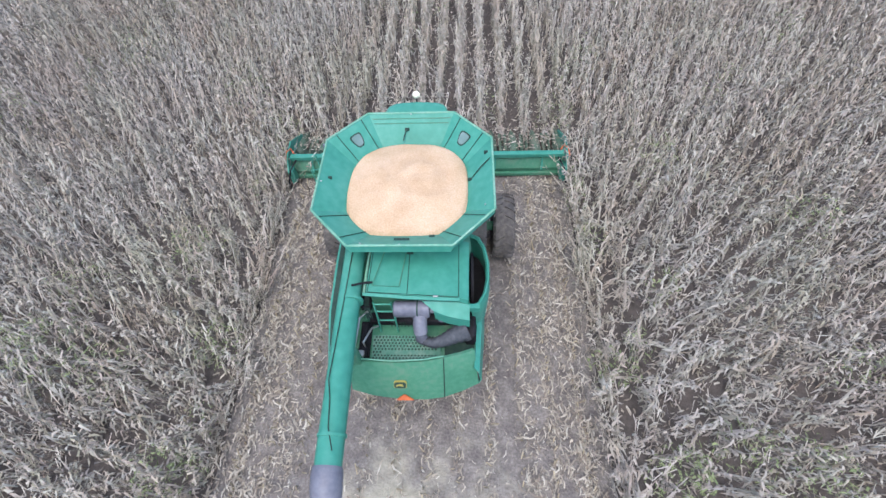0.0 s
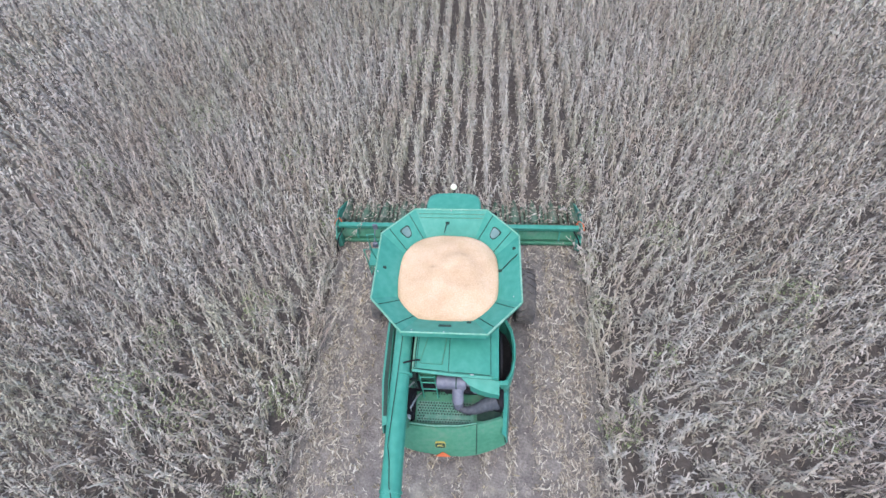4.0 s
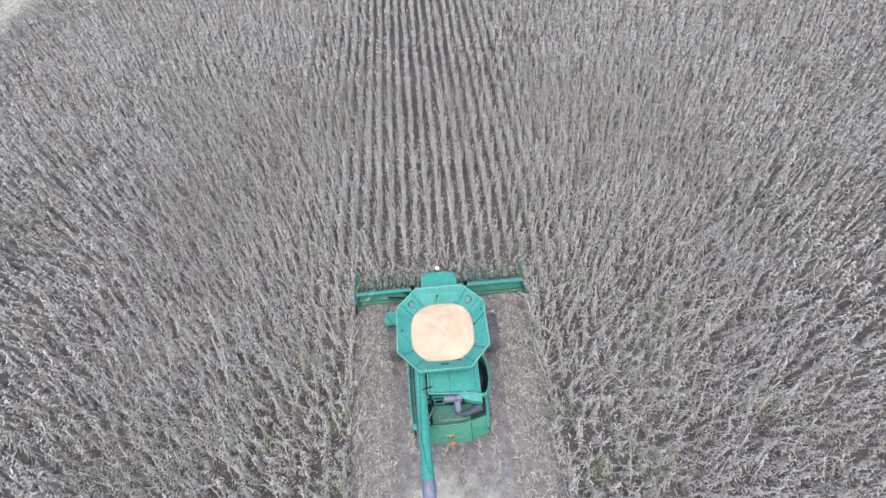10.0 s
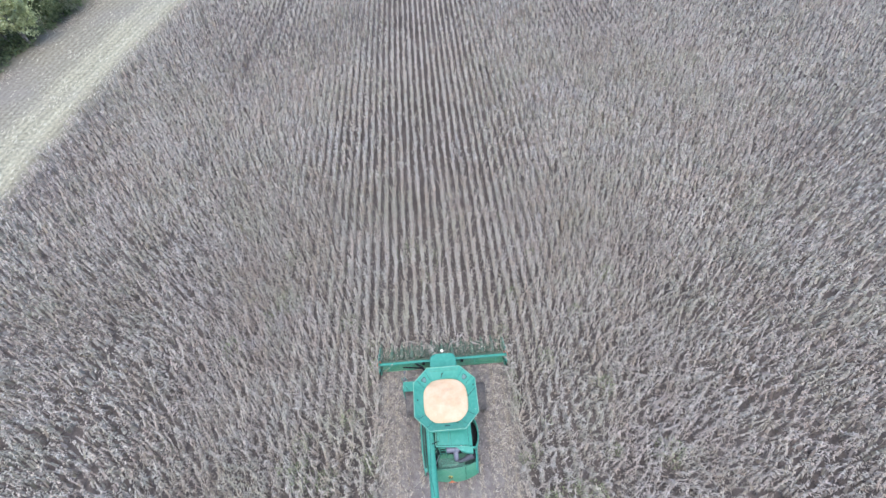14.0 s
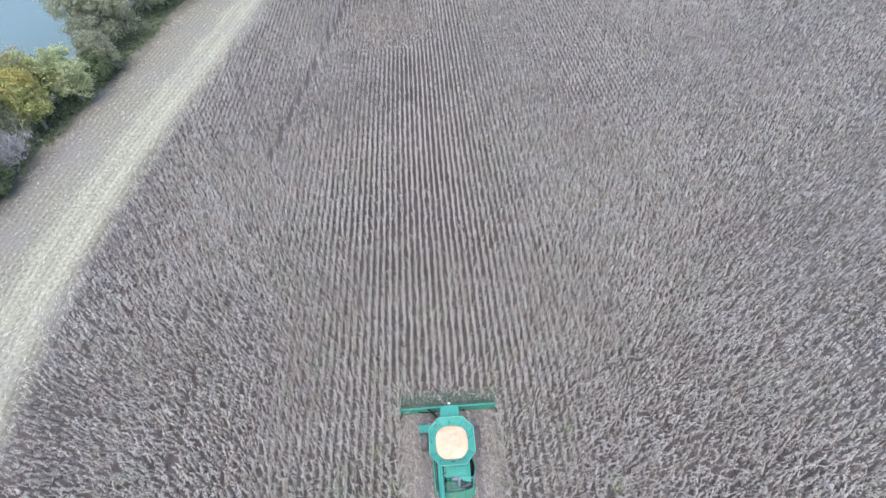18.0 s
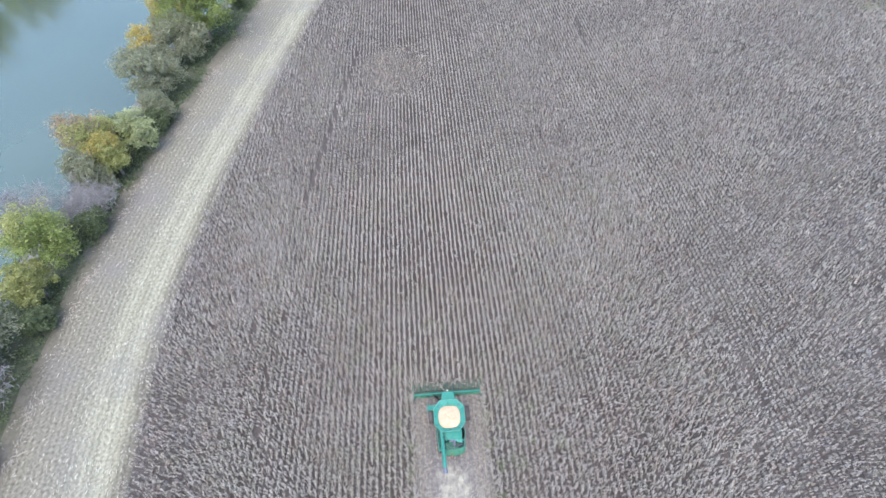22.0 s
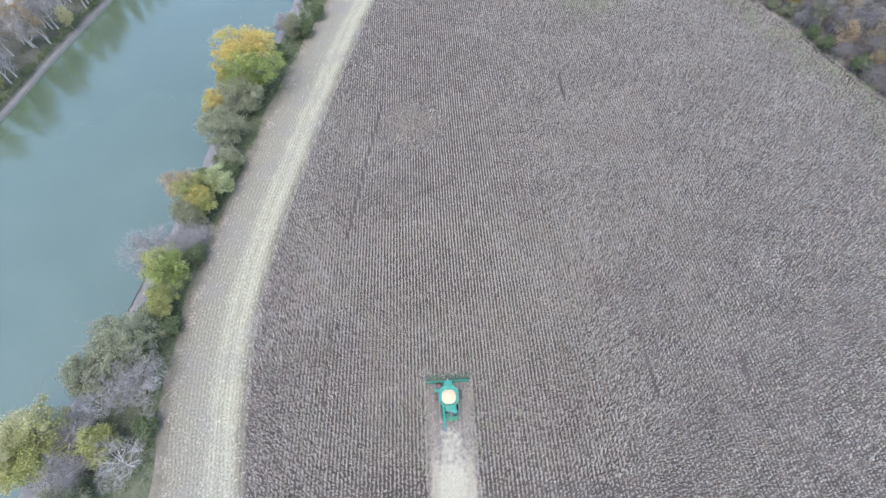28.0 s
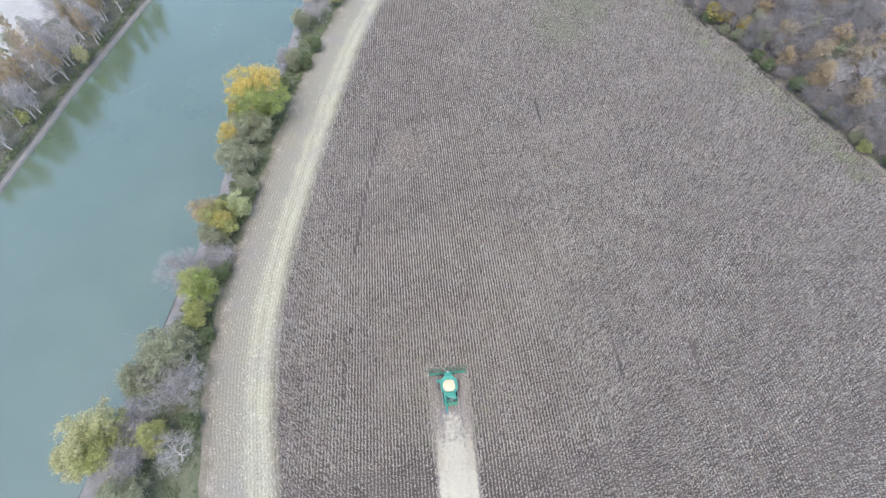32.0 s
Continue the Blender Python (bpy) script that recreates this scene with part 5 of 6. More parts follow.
tube(bm, [(-0.42, -1.82, 3.77), (-0.62, -2.7, 3.72), (-0.05, -2.72, 3.72), (0.05, -1.85, 3.76)], 0.012, 6)
part("prop_rod", bm, M_GREEN_D, hood, "thin bent rods on the hood")
bm = bmesh.new()
box(bm, 0.06, 0.2, -1.86, -1.78, 3.705, 3.74, 0.015)
part("hood_latch", bm, M_SEAM, hood)
bm = bmesh.new()
loft(bm, [[(-0.8, -2.86, 3.7), (0.1, -2.96, 3.73), (1.2, -3.01, 3.72)], [(-0.8, -2.93, 3.69), (0.1, -3.03, 3.72), (1.2, -3.08, 3.71)]])
part("hood_lip", shell(bm, 0.03), M_GREEN, hood, smooth=40)
bm = bmesh.new()
tube(bm, [(-0.77, -1.5, 3.6), (-0.79, -2.1, 3.62), (-0.8, -2.85, 3.6)], 0.028, 6)
part("edge_rail", bm, M_EDGE, hood, "pale worn rail along the hood", smooth=60)
bm = bmesh.new()
box(bm, 0.66, 0.76, -3.0, -2.965, 3.73, 3.76, 0.01)
part("catch", bm, M_STEEL, hood, "small bright catch")
bm = bmesh.new()
box(bm, -0.7, 1.36, -2.8, -1.5, 2.42, 3.56, 0.03)
part("engine_cover", bm, M_GREEN_D, combine, "dark green engine side cover", smooth=40)
bm = bmesh.new()
loft(bm, [[(0.42, -3.0, 3.56), (0.9, -3.02, 3.57), (1.18, -3.04, 3.57), (1.4, -3.07, 3.52)], [(0.5, -3.06, 3.52), (0.9, -3.16, 3.5), (1.18, -3.2, 3.5), (1.4, -3.24, 3.45)], [(0.66, -3.18, 3.44), (0.93, -3.3, 3.42), (1.18, -3.36, 3.42), (1.4, -3.38, 3.38)], [(0.68, -3.2, 3.1), (0.95, -3.32, 3.1), (1.18, -3.38, 3.1), (1.4, -3.4, 3.1)]])
part("rear_cover", shell(bm, 0.03), M_GREEN, combine, "small green cover below the hood", smooth=40)
# two black slabs whose colour gives the shade of the recesses
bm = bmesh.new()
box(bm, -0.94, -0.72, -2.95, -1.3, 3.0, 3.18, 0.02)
part("recess", bm, M_BLACK, combine, "black slab painted as shade between auger and hood")
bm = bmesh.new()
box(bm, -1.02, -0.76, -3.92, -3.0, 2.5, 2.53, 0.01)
part("recess", bm, M_BLACK, combine, "black sheet painted as shade below the hoses")
for k in range(3):
    bm = bmesh.new()
    tube(bm, [(-0.86 + 0.05 * k, -1.5, 3.2), (-0.88 + 0.05 * k, -2.1, 3.24 + 0.03 * k), (-0.84 + 0.03 * k, -2.9, 3.2), (-0.82 + 0.05 * k, -3.1, 2.9)], 0.02, 6)
    part("hose", bm, M_SEAM, combine, smooth=60)
for k, f_ in ((2.93, 0.9), (4.5, 0.985), (0.5, 0.985), (6.4, 0.97), (4.9, 0.95)):
    bm = bmesh.new()
    c = octa(f_, LOW_Z + (f_ - LOW_F) / (1 - LOW_F) * (RIM_Z - LOW_Z) + 0.015, k)
    bmesh.ops.create_cone(bm, cap_ends=True, segments=10, radius1=0.02, radius2=0.016, depth=0.02, matrix=Matrix.Translation(c))
    part("bolt", bm, M_STEEL, combine, "small pale bolt head")
# radiator screen and its bowed guard at the side
bm = bmesh.new()
bmesh.ops.create_cone(bm, cap_ends=True, segments=40, radius1=0.86, radius2=0.86, depth=0.06, matrix=pose(1.47, -2.1, 2.62, 0, 90, 0))
part("radiator_screen", bm, M_BLACK, combine, "black round radiator screen")
bm = bmesh.new()
arc = [(1.46, -1.12), (1.64, -1.22), (1.77, -1.5), (1.84, -1.95), (1.83, -2.4), (1.76, -2.75), (1.64, -3.0), (1.45, -3.1)]
prism(bm, [(x - 0.03, y) for x, y in arc], 2.6, 2.65)
part("screen_shelf", bm, M_BLACK, combine, "black recess inside the radiator guard")
bm = bmesh.new()
loft(bm, [[(x, y, 2.35) for x, y in arc], [(x + 0.02, y, 3.0) for x, y in arc], [(x - 0.02, y, 3.44) for x, y in arc], [(x - 0.06, y, 3.47) for x, y in arc]])
part("radiator_guard", shell(bm, 0.035), M_GREEN, combine, "bowed green guard round the radiator", smooth=50)
bm = bmesh.new()
tube(bm, [(x - 0.03, y, 3.48) for x, y in arc], 0.03, 6)
part("guard_rim", bm, M_GREEN, combine, smooth=60)
bm = bmesh.new()
box(bm, 1.2, 1.62, -3.14, -3.02, 3.3, 3.5, 0.02)
part("guard_bracket", bm, M_GREEN, combine)

# deck, ladder and rails behind the hood
bm = bmesh.new()
box(bm, -1.0, 1.6, -4.15, -2.85, 2.38, 2.5, 0.02)
part("deck", bm, M_GREEN_D, combine, "green service deck behind the engine")
# black boxes stand in for the shade between hood and deck
bm = bmesh.new()
box(bm, -0.82, 1.5, -3.1, -2.82, 2.5, 2.7, 0.05)
box(bm, 0.0, 0.9, -3.2, -2.82, 2.7, 2.95, 0.05)
part("engine_block", bm, M_BLACK, combine, "black block added as the shade below the silencer", smooth=40)
bm = bmesh.new()
box(bm, -0.72, 0.78, -3.98, -3.36, 2.5, 2.54, 0.01)
plate = part("grip_plate", bm, M_PLATE, combine, "worn perforated grip plate on the deck")
bm = bmesh.new()
for i in range(20):
    for j_ in range(8):
        x, y = -0.68 + 0.073 * i + (0.036 if j_ % 2 else 0), -3.94 + 0.075 * j_
        if x < 0.74:
            vs = [bm.verts.new((x + dx, y + dy, 2.545)) for dx, dy in ((-0.028, 0), (0, -0.032), (0.028, 0), (0, 0.032))]
            bm.faces.new(vs)
for i in range(6):
    for j_ in range(2):
        x, y = -0.3 + 0.073 * i + 0.036 * j_, -3.2 + 0.07 * j_
        bm.faces.new([bm.verts.new((x + dx, y + dy, 2.709)) for dx, dy in ((-0.026, 0), (0, -0.03), (0.026, 0), (0, 0.03))])
tagged(part("grip_hole", bm, M_SEAM, plate), kind="stuff")
bm = bmesh.new()
box(bm, -0.5, 0.74, -3.86, -3.76, 2.54, 2.55, 0.004)
part("tread", bm, M_PLATE, plate, "smooth worn band across the plate")
bm = bmesh.new()
box(bm, 0.86, 1.5, -3.85, -3.5, 2.5, 2.53, 0.01)
part("grip_plate", bm, M_SEAM, combine, "dark perforated plate beside the duct")
for pts in ([(-0.95, -3.9, 2.5), (-0.98, -3.88, 3.05), (-0.94, -3.2, 3.12), (-0.8, -3.02, 3.1), (-0.78, -2.95, 2.6)],
            [(-0.64, -2.92, 3.36), (-0.6, -3.06, 3.0), (-0.56, -3.26, 2.5)], [(-0.26, -2.92, 3.36), (-0.22, -3.06, 3.0), (-0.18, -3.26, 2.5)],
            [(-0.63, -2.94, 3.3), (-0.25, -2.94, 3.3)], [(-0.61, -3.02, 3.1), (-0.23, -3.02, 3.1)], [(-0.59, -3.12, 2.85), (-0.21, -3.12, 2.85)],
            [(-0.86, -3.7, 2.5), (-0.86, -3.68, 2.85), (-0.7, -3.35, 2.9), (-0.62, -3.15, 2.6)]):
    bm = bmesh.new()
    tube(bm, pts, 0.022, 6)
    part("handrail", bm, M_STEEL if pts[0][0] < -0.8 else M_GREEN, combine, smooth=60)
bm = bmesh.new()
for k in range(3):
    tube(bm, [(-0.9, -3.55 - 0.1 * k, 2.52), (-0.88, -3.45 - 0.06 * k, 2.78), (-0.8, -3.2, 2.82 - 0.05 * k), (-0.78, -3.05, 2.55)], 0.03, 6)
box(bm, -0.98, -0.8, -3.95, -3.7, 2.5, 2.66, 0.03)
part("hose_bundle", bm, M_BLACK, combine, "black hydraulic hoses on the deck", smooth=60)
bm = bmesh.new()
box(bm, -0.99, -0.85, -3.98, -3.82, 2.64, 2.76, 0.03)
part("reservoir", bm, M_STEEL, combine, "small pale fluid reservoir", smooth=50)
bm = bmesh.new()
tube(bm, [(-1.0, -4.08, 2.9), (-0.2, -4.15, 2.92), (0.45, -4.11, 2.92), (0.85, -4.02, 2.9)], 0.016, 6)
part("rear_rail", bm, M_EDGE, combine, "pale rail along the rear hood")
# exhaust silencer, elbow and flexible duct
bm = bmesh.new()
tube(bm, [(-0.2, -3.05, 3.28), (-0.17, -3.05, 3.28), (0.22, -3.05, 3.28), (0.26, -3.05, 3.28), (0.52, -3.05, 3.28), (0.56, -3.05, 3.28), (0.58, -3.05, 3.28), (0.8, -3.06, 3.26)], [0.14, 0.19, 0.19, 0.205, 0.205, 0.185, 0.09, 0.09], 20)
sil = part("silencer", bm, M_GREY, combine, "grey cylindrical exhaust silencer", smooth=40)
bm = bmesh.new()
tube(bm, [(0.36, -3.16, 3.22), (0.36, -3.34, 3.14), (0.37, -3.48, 3.0), (0.38, -3.54, 2.76)], [0.145, 0.15, 0.15, 0.14], 18)
part("elbow", bm, M_GREY, sil, smooth=40)
bm = bmesh.new()
tube(bm, [(0.3, -3.05, 3.28), (0.33, -3.05, 3.28)], 0.213, 20)
part("clamp", bm, M_SEAM, sil)
bm = bmesh.new()
duct = [Vector((0.36, -3.57, 2.74)), Vector((0.62, -3.66, 2.76)), Vector((0.86, -3.61, 2.82)), Vector((1.1, -3.5, 2.88)), Vector((1.36, -3.4, 2.92))]
dp, dr = [], []
for k in range(33):
    f_ = k / 32 * 4
    i = min(int(f_), 3)
    dp.append(duct[i].lerp(duct[i + 1], f_ - i))
    dr.append((0.09 + 0.145 * (k / 32) ** 1.4) * (1.0 + 0.07 * (k % 4 in (1, 2))))
tube(bm, dp, dr, 14)
part("air_duct", bm, M_DUCT, combine, "dark blue grey flared air duct", smooth=60)
bm = bmesh.new()
box(bm, 1.3, 1.54, -3.6, -3.05, 2.5, 3.02, 0.06)
part("duct_box", bm, M_BLACK, combine, "black air box", smooth=50)
bm = bmesh.new()
tube(bm, [(0.74, -3.07, 3.26), (0.8, -3.12, 3.18), (0.82, -3.2, 3.02)], 0.08, 10)
part("pipe", bm, M_GREY, combine, smooth=60)

# rear hood
bm = bmesh.new()
topc = [(-1.08, -4.11, 2.86), (-0.6, -4.17, 2.88), (-0.05, -4.19, 2.89), (0.45, -4.15, 2.89), (0.85, -4.06, 2.88), (1.22, -3.95, 2.86), (1.5, -3.84, 2.84)]
botc = [(-1.18, -4.5, 1.95), (-0.7, -4.62, 1.9), (-0.12, -4.69, 1.88), (0.45, -4.7, 1.89), (0.85, -4.65, 1.94), (1.25, -4.52, 2.01), (1.6, -4.36, 2.08)]
midc = [((a_[0] + b_[0]) / 2, (a_[1] + b_[1]) / 2 - 0.07, (a_[2] + b_[2]) / 2 + 0.04) for a_, b_ in zip(topc, botc)]
inner = [(x * 0.98, y + 0.06, z - 0.03) for x, y, z in topc]
loft(bm, [inner, topc, midc, botc])
rear = part("rear_hood", shell(bm, 0.03), M_GREEN_D, combine, "curved green rear hood", smooth=40)
bm = bmesh.new()
tube(bm, [(0.86, -4.06, 2.885), (0.865, -4.435, 2.45), (0.86, -4.655, 1.95)], 0.012, 5)
part("hood_seam", bm, M_SEAM, rear)
bm = bmesh.new()
pl = Matrix.Translation((-0.06, -4.52, 2.44)) @ Euler((radians(62), 0, 0)).to_matrix().to_4x4()
prism(bm, [(0.135 * math.copysign(abs(math.cos(t_)) ** 0.5, math.cos(t_)), 0.095 * math.copysign(abs(math.sin(t_)) ** 0.5, math.sin(t_))) for t_ in np.linspace(0, 2 * math.pi, 24, endpoint=False)], -0.03, 0.025)
badge = part("badge", bm, M_YELLOW, rear, "rounded yellow badge with a dark field", at=pl)
bm = bmesh.new()
prism(bm, [(0.125 * math.copysign(abs(math.cos(t_)) ** 0.5, math.cos(t_)), 0.085 * math.copysign(abs(math.sin(t_)) ** 0.5, math.sin(t_))) for t_ in np.linspace(0, 2 * math.pi, 24, endpoint=False)], 0.025, 0.031)
part("badge_field", bm, M_SEAM, badge)
bm = bmesh.new()
prism(bm, [(-0.08, -0.035), (-0.03, -0.012), (0.06, -0.03), (0.085, -0.01), (0.03, 0.012), (0.06, 0.04), (-0.03, 0.03), (-0.085, 0.0)], 0.031, 0.037)
part("badge_shape", bm, M_YELLOW, badge)
bm = bmesh.new()
prism(bm, [(-0.19, -0.1), (0.19, -0.1), (0.025, 0.1), (-0.025, 0.1)], 0, 0.02)
part("warning_triangle", bm, M_ORANGE, rear, "orange red slow vehicle triangle", at=Matrix.Translation((0.0, -4.68, 2.0)) @ Euler((radians(74), 0, 0)).to_matrix().to_4x4())
bm = bmesh.new()
box(bm, -1.0, 1.2, -4.2, -3.6, 0.8, 1.7, 0.08)
part("straw_chopper", bm, M_GREEN_DUST, combine, "dusty straw chopper at the rear", smooth=40)

# side panels
bm = bmesh.new()
loft(bm, [[(1.66, -1.0, 1.35), (1.74, -2.2, 1.35), (1.7, -3.2, 1.4), (1.62, -4.3, 1.9)], [(1.74, -1.0, 2.0), (1.78, -2.2, 2.05), (1.74, -3.2, 2.1), (1.66, -4.32, 2.25)], [(1.7, -1.0, 2.4), (1.7, -2.2, 2.5), (1.67, -3.2, 2.55), (1.6, -4.28, 2.62)], [(1.58, -1.0, 2.42), (1.58, -2.2, 2.52), (1.56, -3.2, 2.6), (1.5, -4.2, 2.68)]])
part("side_panel", shell(bm, 0.03), M_GREEN, combine, "curved green side shield", smooth=40)
bm = bmesh.new()
loft(bm, [[(-1.66, 1.2, 1.35), (-1.7, -1.5, 1.35), (-1.66, -3.0, 1.45), (-1.55, -4.2, 1.75)], [(-1.72, 1.2, 2.3), (-1.76, -1.5, 2.4), (-1.72, -3.0, 2.4), (-1.6, -4.25, 2.3)], [(-1.68, 1.2, 2.9), (-1.7, -1.5, 3.0), (-1.66, -3.0, 3.0), (-1.54, -4.2, 2.85)], [(-1.52, 1.2, 2.95), (-1.5, -1.5, 3.05), (-1.46, -3.0, 3.05), (-1.4, -4.15, 2.9)]])
part("side_panel", shell(bm, 0.03), M_GREEN, combine, "green side shield beneath the auger", smooth=40)
for x0, x1 in ((-1.63, -1.52), (-1.46, -1.36)):
    bm = bmesh.new()
    loft(bm, [[(x0, 1.0, 3.035), (x0, -1.6, 3.06), (x0 + 0.03, -3.0, 3.06), (x0 + 0.1, -3.95, 2.93)], [(x1, 1.0, 3.045), (x1, -1.6, 3.075), (x1 + 0.03, -3.0, 3.075), (x1 + 0.08, -3.95, 2.95)]])
    part("panel_gap", shell(bm, 0.01), M_SEAM, combine, "dark gap along the side shield")

# unloading auger
bm = bmesh.new()
tube(bm, [(-1.13, -0.9, 3.42), (-1.125, -1.6, 3.5), (-1.085, -3.5, 3.58), (-0.985, -6.46, 3.707)], [0.235, 0.235, 0.235, 0.235], 24)
aug = part("unloading_auger", bm, M_GREEN, combine, "long green unloading auger tube folded back", smooth=40)
bm = bmesh.new()
tube(bm, [(-0.985, -6.44, 3.706), (-0.985, -6.52, 3.706), (-0.975, -6.74, 3.67), (-0.975, -7.05, 3.52)], [0.25, 0.265, 0.27, 0.25], 20)
part("spout", bm, M_GREY, aug, "grey rubber spout", smooth=40)
bm = bmesh.new()
tube(bm, [(-1.12, -1.7, 3.755), (-1.13, -3.3, 3.82), (-1.16, -4.9, 3.87), (-1.08, -5.25, 3.90), (-1.02, -5.8, 3.925), (-0.9, -6.2, 3.92)], 0.011, 5)
part("cable", bm, M_SEAM, aug, "black cable along the tube")
for y, z in ((-3.0, 3.565), (-5.9, 3.68)):
    bm = bmesh.new()
    tube(bm, [(-1.05 if y > -4 else -1.0, y - 0.03, z), (-1.05 if y > -4 else -1.0, y + 0.03, z + 0.002)], 0.258, 24)
    part("collar", bm, M_GREEN, aug, smooth=40)
bm = bmesh.new()
tube(bm, [(-1.2, -0.6, 2.4), (-1.2, -0.7, 3.1), (-1.08, -0.95, 3.4)], 0.3, 18)
part("auger_turret", bm, M_GREEN_D, combine, smooth=40)
bm = bmesh.new()
tube(bm, [(-1.02, -2.75, 3.82), (-0.75, -2.62, 3.72), (-0.62, -2.6, 3.7)], 0.028, 6)
part("work_lamp", bm, M_BLACK, combine, "small black lamp on the auger")
bm = bmesh.new()
box(bm, -1.25, -0.85, -4.2, -4.0, 2.75, 3.38, 0.03)
part("auger_cradle", bm, M_GREEN_D, combine)

# wheels
LUG = {}


def wheel(x, y, R, width, lugs):
    bm = bmesh.new()
    prof = [(-0.42, 0.54), (-0.5, 0.7), (-0.48, 0.88), (-0.38, 0.95), (0.38, 0.95), (0.48, 0.88), (0.5, 0.7), (0.42, 0.54)]
    loft(bm, [[(u * width, R * v * math.cos(2 * math.pi * k / 40), R * v * math.sin(2 * math.pi * k / 40)) for u, v in prof] for k in range(40)] + [[(u * width, R * v, 0.0) for u, v in prof]])
    bmesh.ops.remove_doubles(bm, verts=bm.verts[:], dist=0.001)
    w_ = part("wheel", bm, M_TYRE, combine, "dusty black tractor tyre", smooth=40, at=pose(x, y, R))
    bm = bmesh.new()
    bmesh.ops.create_cone(bm, cap_ends=True, segments=32, radius1=R * 0.55, radius2=R * 0.53, depth=width * 0.7, matrix=pose(0, 0, 0, 0, 90, 0))
    part("rim", bm, M_RIM, w_, "yellow steel rim", smooth=40)
    bm = bmesh.new()
    bmesh.ops.create_cone(bm, cap_ends=True, segments=16, radius1=R * 0.16, radius2=R * 0.14, depth=width * 0.8, matrix=pose(0, 0, 0, 0, 90, 0))
    part("hub", bm, M_RIM, w_)
    for k in range(lugs):
        for sgn in (-1, 1):
            turn = pose(0, 0, 0, 360 * (k + (0.5 if sgn > 0 else 0)) / lugs, 0, 0)
            if (R, sgn) not in LUG:
                bm = bmesh.new()
                pts = []
                for u, da, v0, v1 in ((0.03, 0.0, 0.93, 1.0), (0.26, 0.09, 0.93, 1.0), (0.49, 0.2, 0.84, 0.97)):
                    for dv in (v0, v1):
                        for dd in (-0.028, 0.028):
                            pts.append(bm.verts.new((sgn * u * width, R * dv * math.cos(da + dd), R * dv * math.sin(da + dd))))
                for i in (0, 4):
                    for q in ((0, 1, 5, 4), (2, 6, 7, 3), (0, 4, 6, 2), (1, 3, 7, 5)):
                        bm.faces.new([pts[i + z_] for z_ in q])
                bm.faces.new([pts[z_] for z_ in (0, 2, 3, 1)])
                bm.faces.new([pts[z_] for z_ in (8, 9, 11, 10)])
                bmesh.ops.recalc_face_normals(bm, faces=bm.faces[:])
                LUG[R, sgn] = part("lug", bm, M_TYRE, w_, at=turn)
            else:
                share("lug", LUG[R, sgn], w_, turn)


for x in (-2.42, -1.62, 1.62, 2.42):
    wheel(x, 1.05, 0.96, 0.62, 22)
for x in (-1.35, 1.35):
    wheel(x, -2.88, 0.66, 0.46, 18)
# the body behind the tank, drawn a little long, is brought to its length
BODY = 0.912
for ob in list(combine.children_recursive):
    up = ob.parent if ob.parent is not combine else ob
    if up.name.split(".")[0] in ("tank_panel", "tank_body", "latch", "fold", "level_sensor", "rear_lip", "bolt", "cab", "wheel") or ob.data.users > 1:
        continue
    if ob.matrix_basis.translation.y < -1:
        m_ = ob.matrix_basis.copy()
        m_.translation.y *= BODY
        ob.matrix_basis = m_
    elif ob.matrix_world.translation.length < 0.01 and up.matrix_basis.translation.length < 0.01:
        for v_ in ob.data.vertices:
            if v_.co.y < 0:
                v_.co.y *= BODY
bm = bmesh.new()
tube(bm, [(-2.2, 1.05, 0.96), (2.2, 1.05, 0.96)], 0.14, 10)
part("front_axle", bm, M_GREEN_D, combine)
bm = bmesh.new()
tube(bm, [(-1.3, -2.88, 0.66), (1.3, -2.88, 0.66)], 0.1, 10)
part("rear_axle", bm, M_GREEN_D, combine)

# platform and ladder beside the cab
bm = bmesh.new()
box(bm, -2.82, -0.75, 1.42, 2.1, 2.08, 2.16, 0.02)
plat = part("platform", bm, M_GREEN, combine, "green steel cab platform")
for k in range(5):
    bm = bmesh.new()
    box(bm, -2.85, -2.78 + 0.0, 1.5, 2.0, 0.55 + 0.32 * k, 0.59 + 0.32 * k, 0.01)
    part("step", bm, M_GREEN_D, plat)
for y in (1.46, 2.04):
    bm = bmesh.new()
    tube(bm, [(-2.82, y, 0.5), (-2.82, y, 3.0), (-2.6, y, 3.05), (-2.45, y, 2.2)], 0.022, 6)
    part("rail", bm, M_GREEN, plat)
bm = bmesh.new()
box(bm, -2.78, -2.6, 2.16, 2.28, 2.1, 2.3, 0.03)
tube(bm, [(-2.7, 2.2, 2.3), (-2.66, 2.5, 2.75)], 0.02, 6)
box(bm, -2.72, -2.55, 2.48, 2.54, 2.7, 2.95, 0.02)
part("lamp_bracket", bm, M_GREY, plat, "grey lamp on the platform corner")
bm = bmesh.new()
rows = [[(x, 2.4, z) for x, z in ((-0.7, 0.75), (0.7, 0.75), (0.7, 1.75), (-0.7, 1.75))], [(x, 4.1, z) for x, z in ((-0.7, 0.3), (0.7, 0.3), (0.7, 1.05), (-0.7, 1.05))]]
loft(bm, rows, closed=True)
part("feeder_house", bm, M_GREEN_D, combine, "green feeder house behind the header")

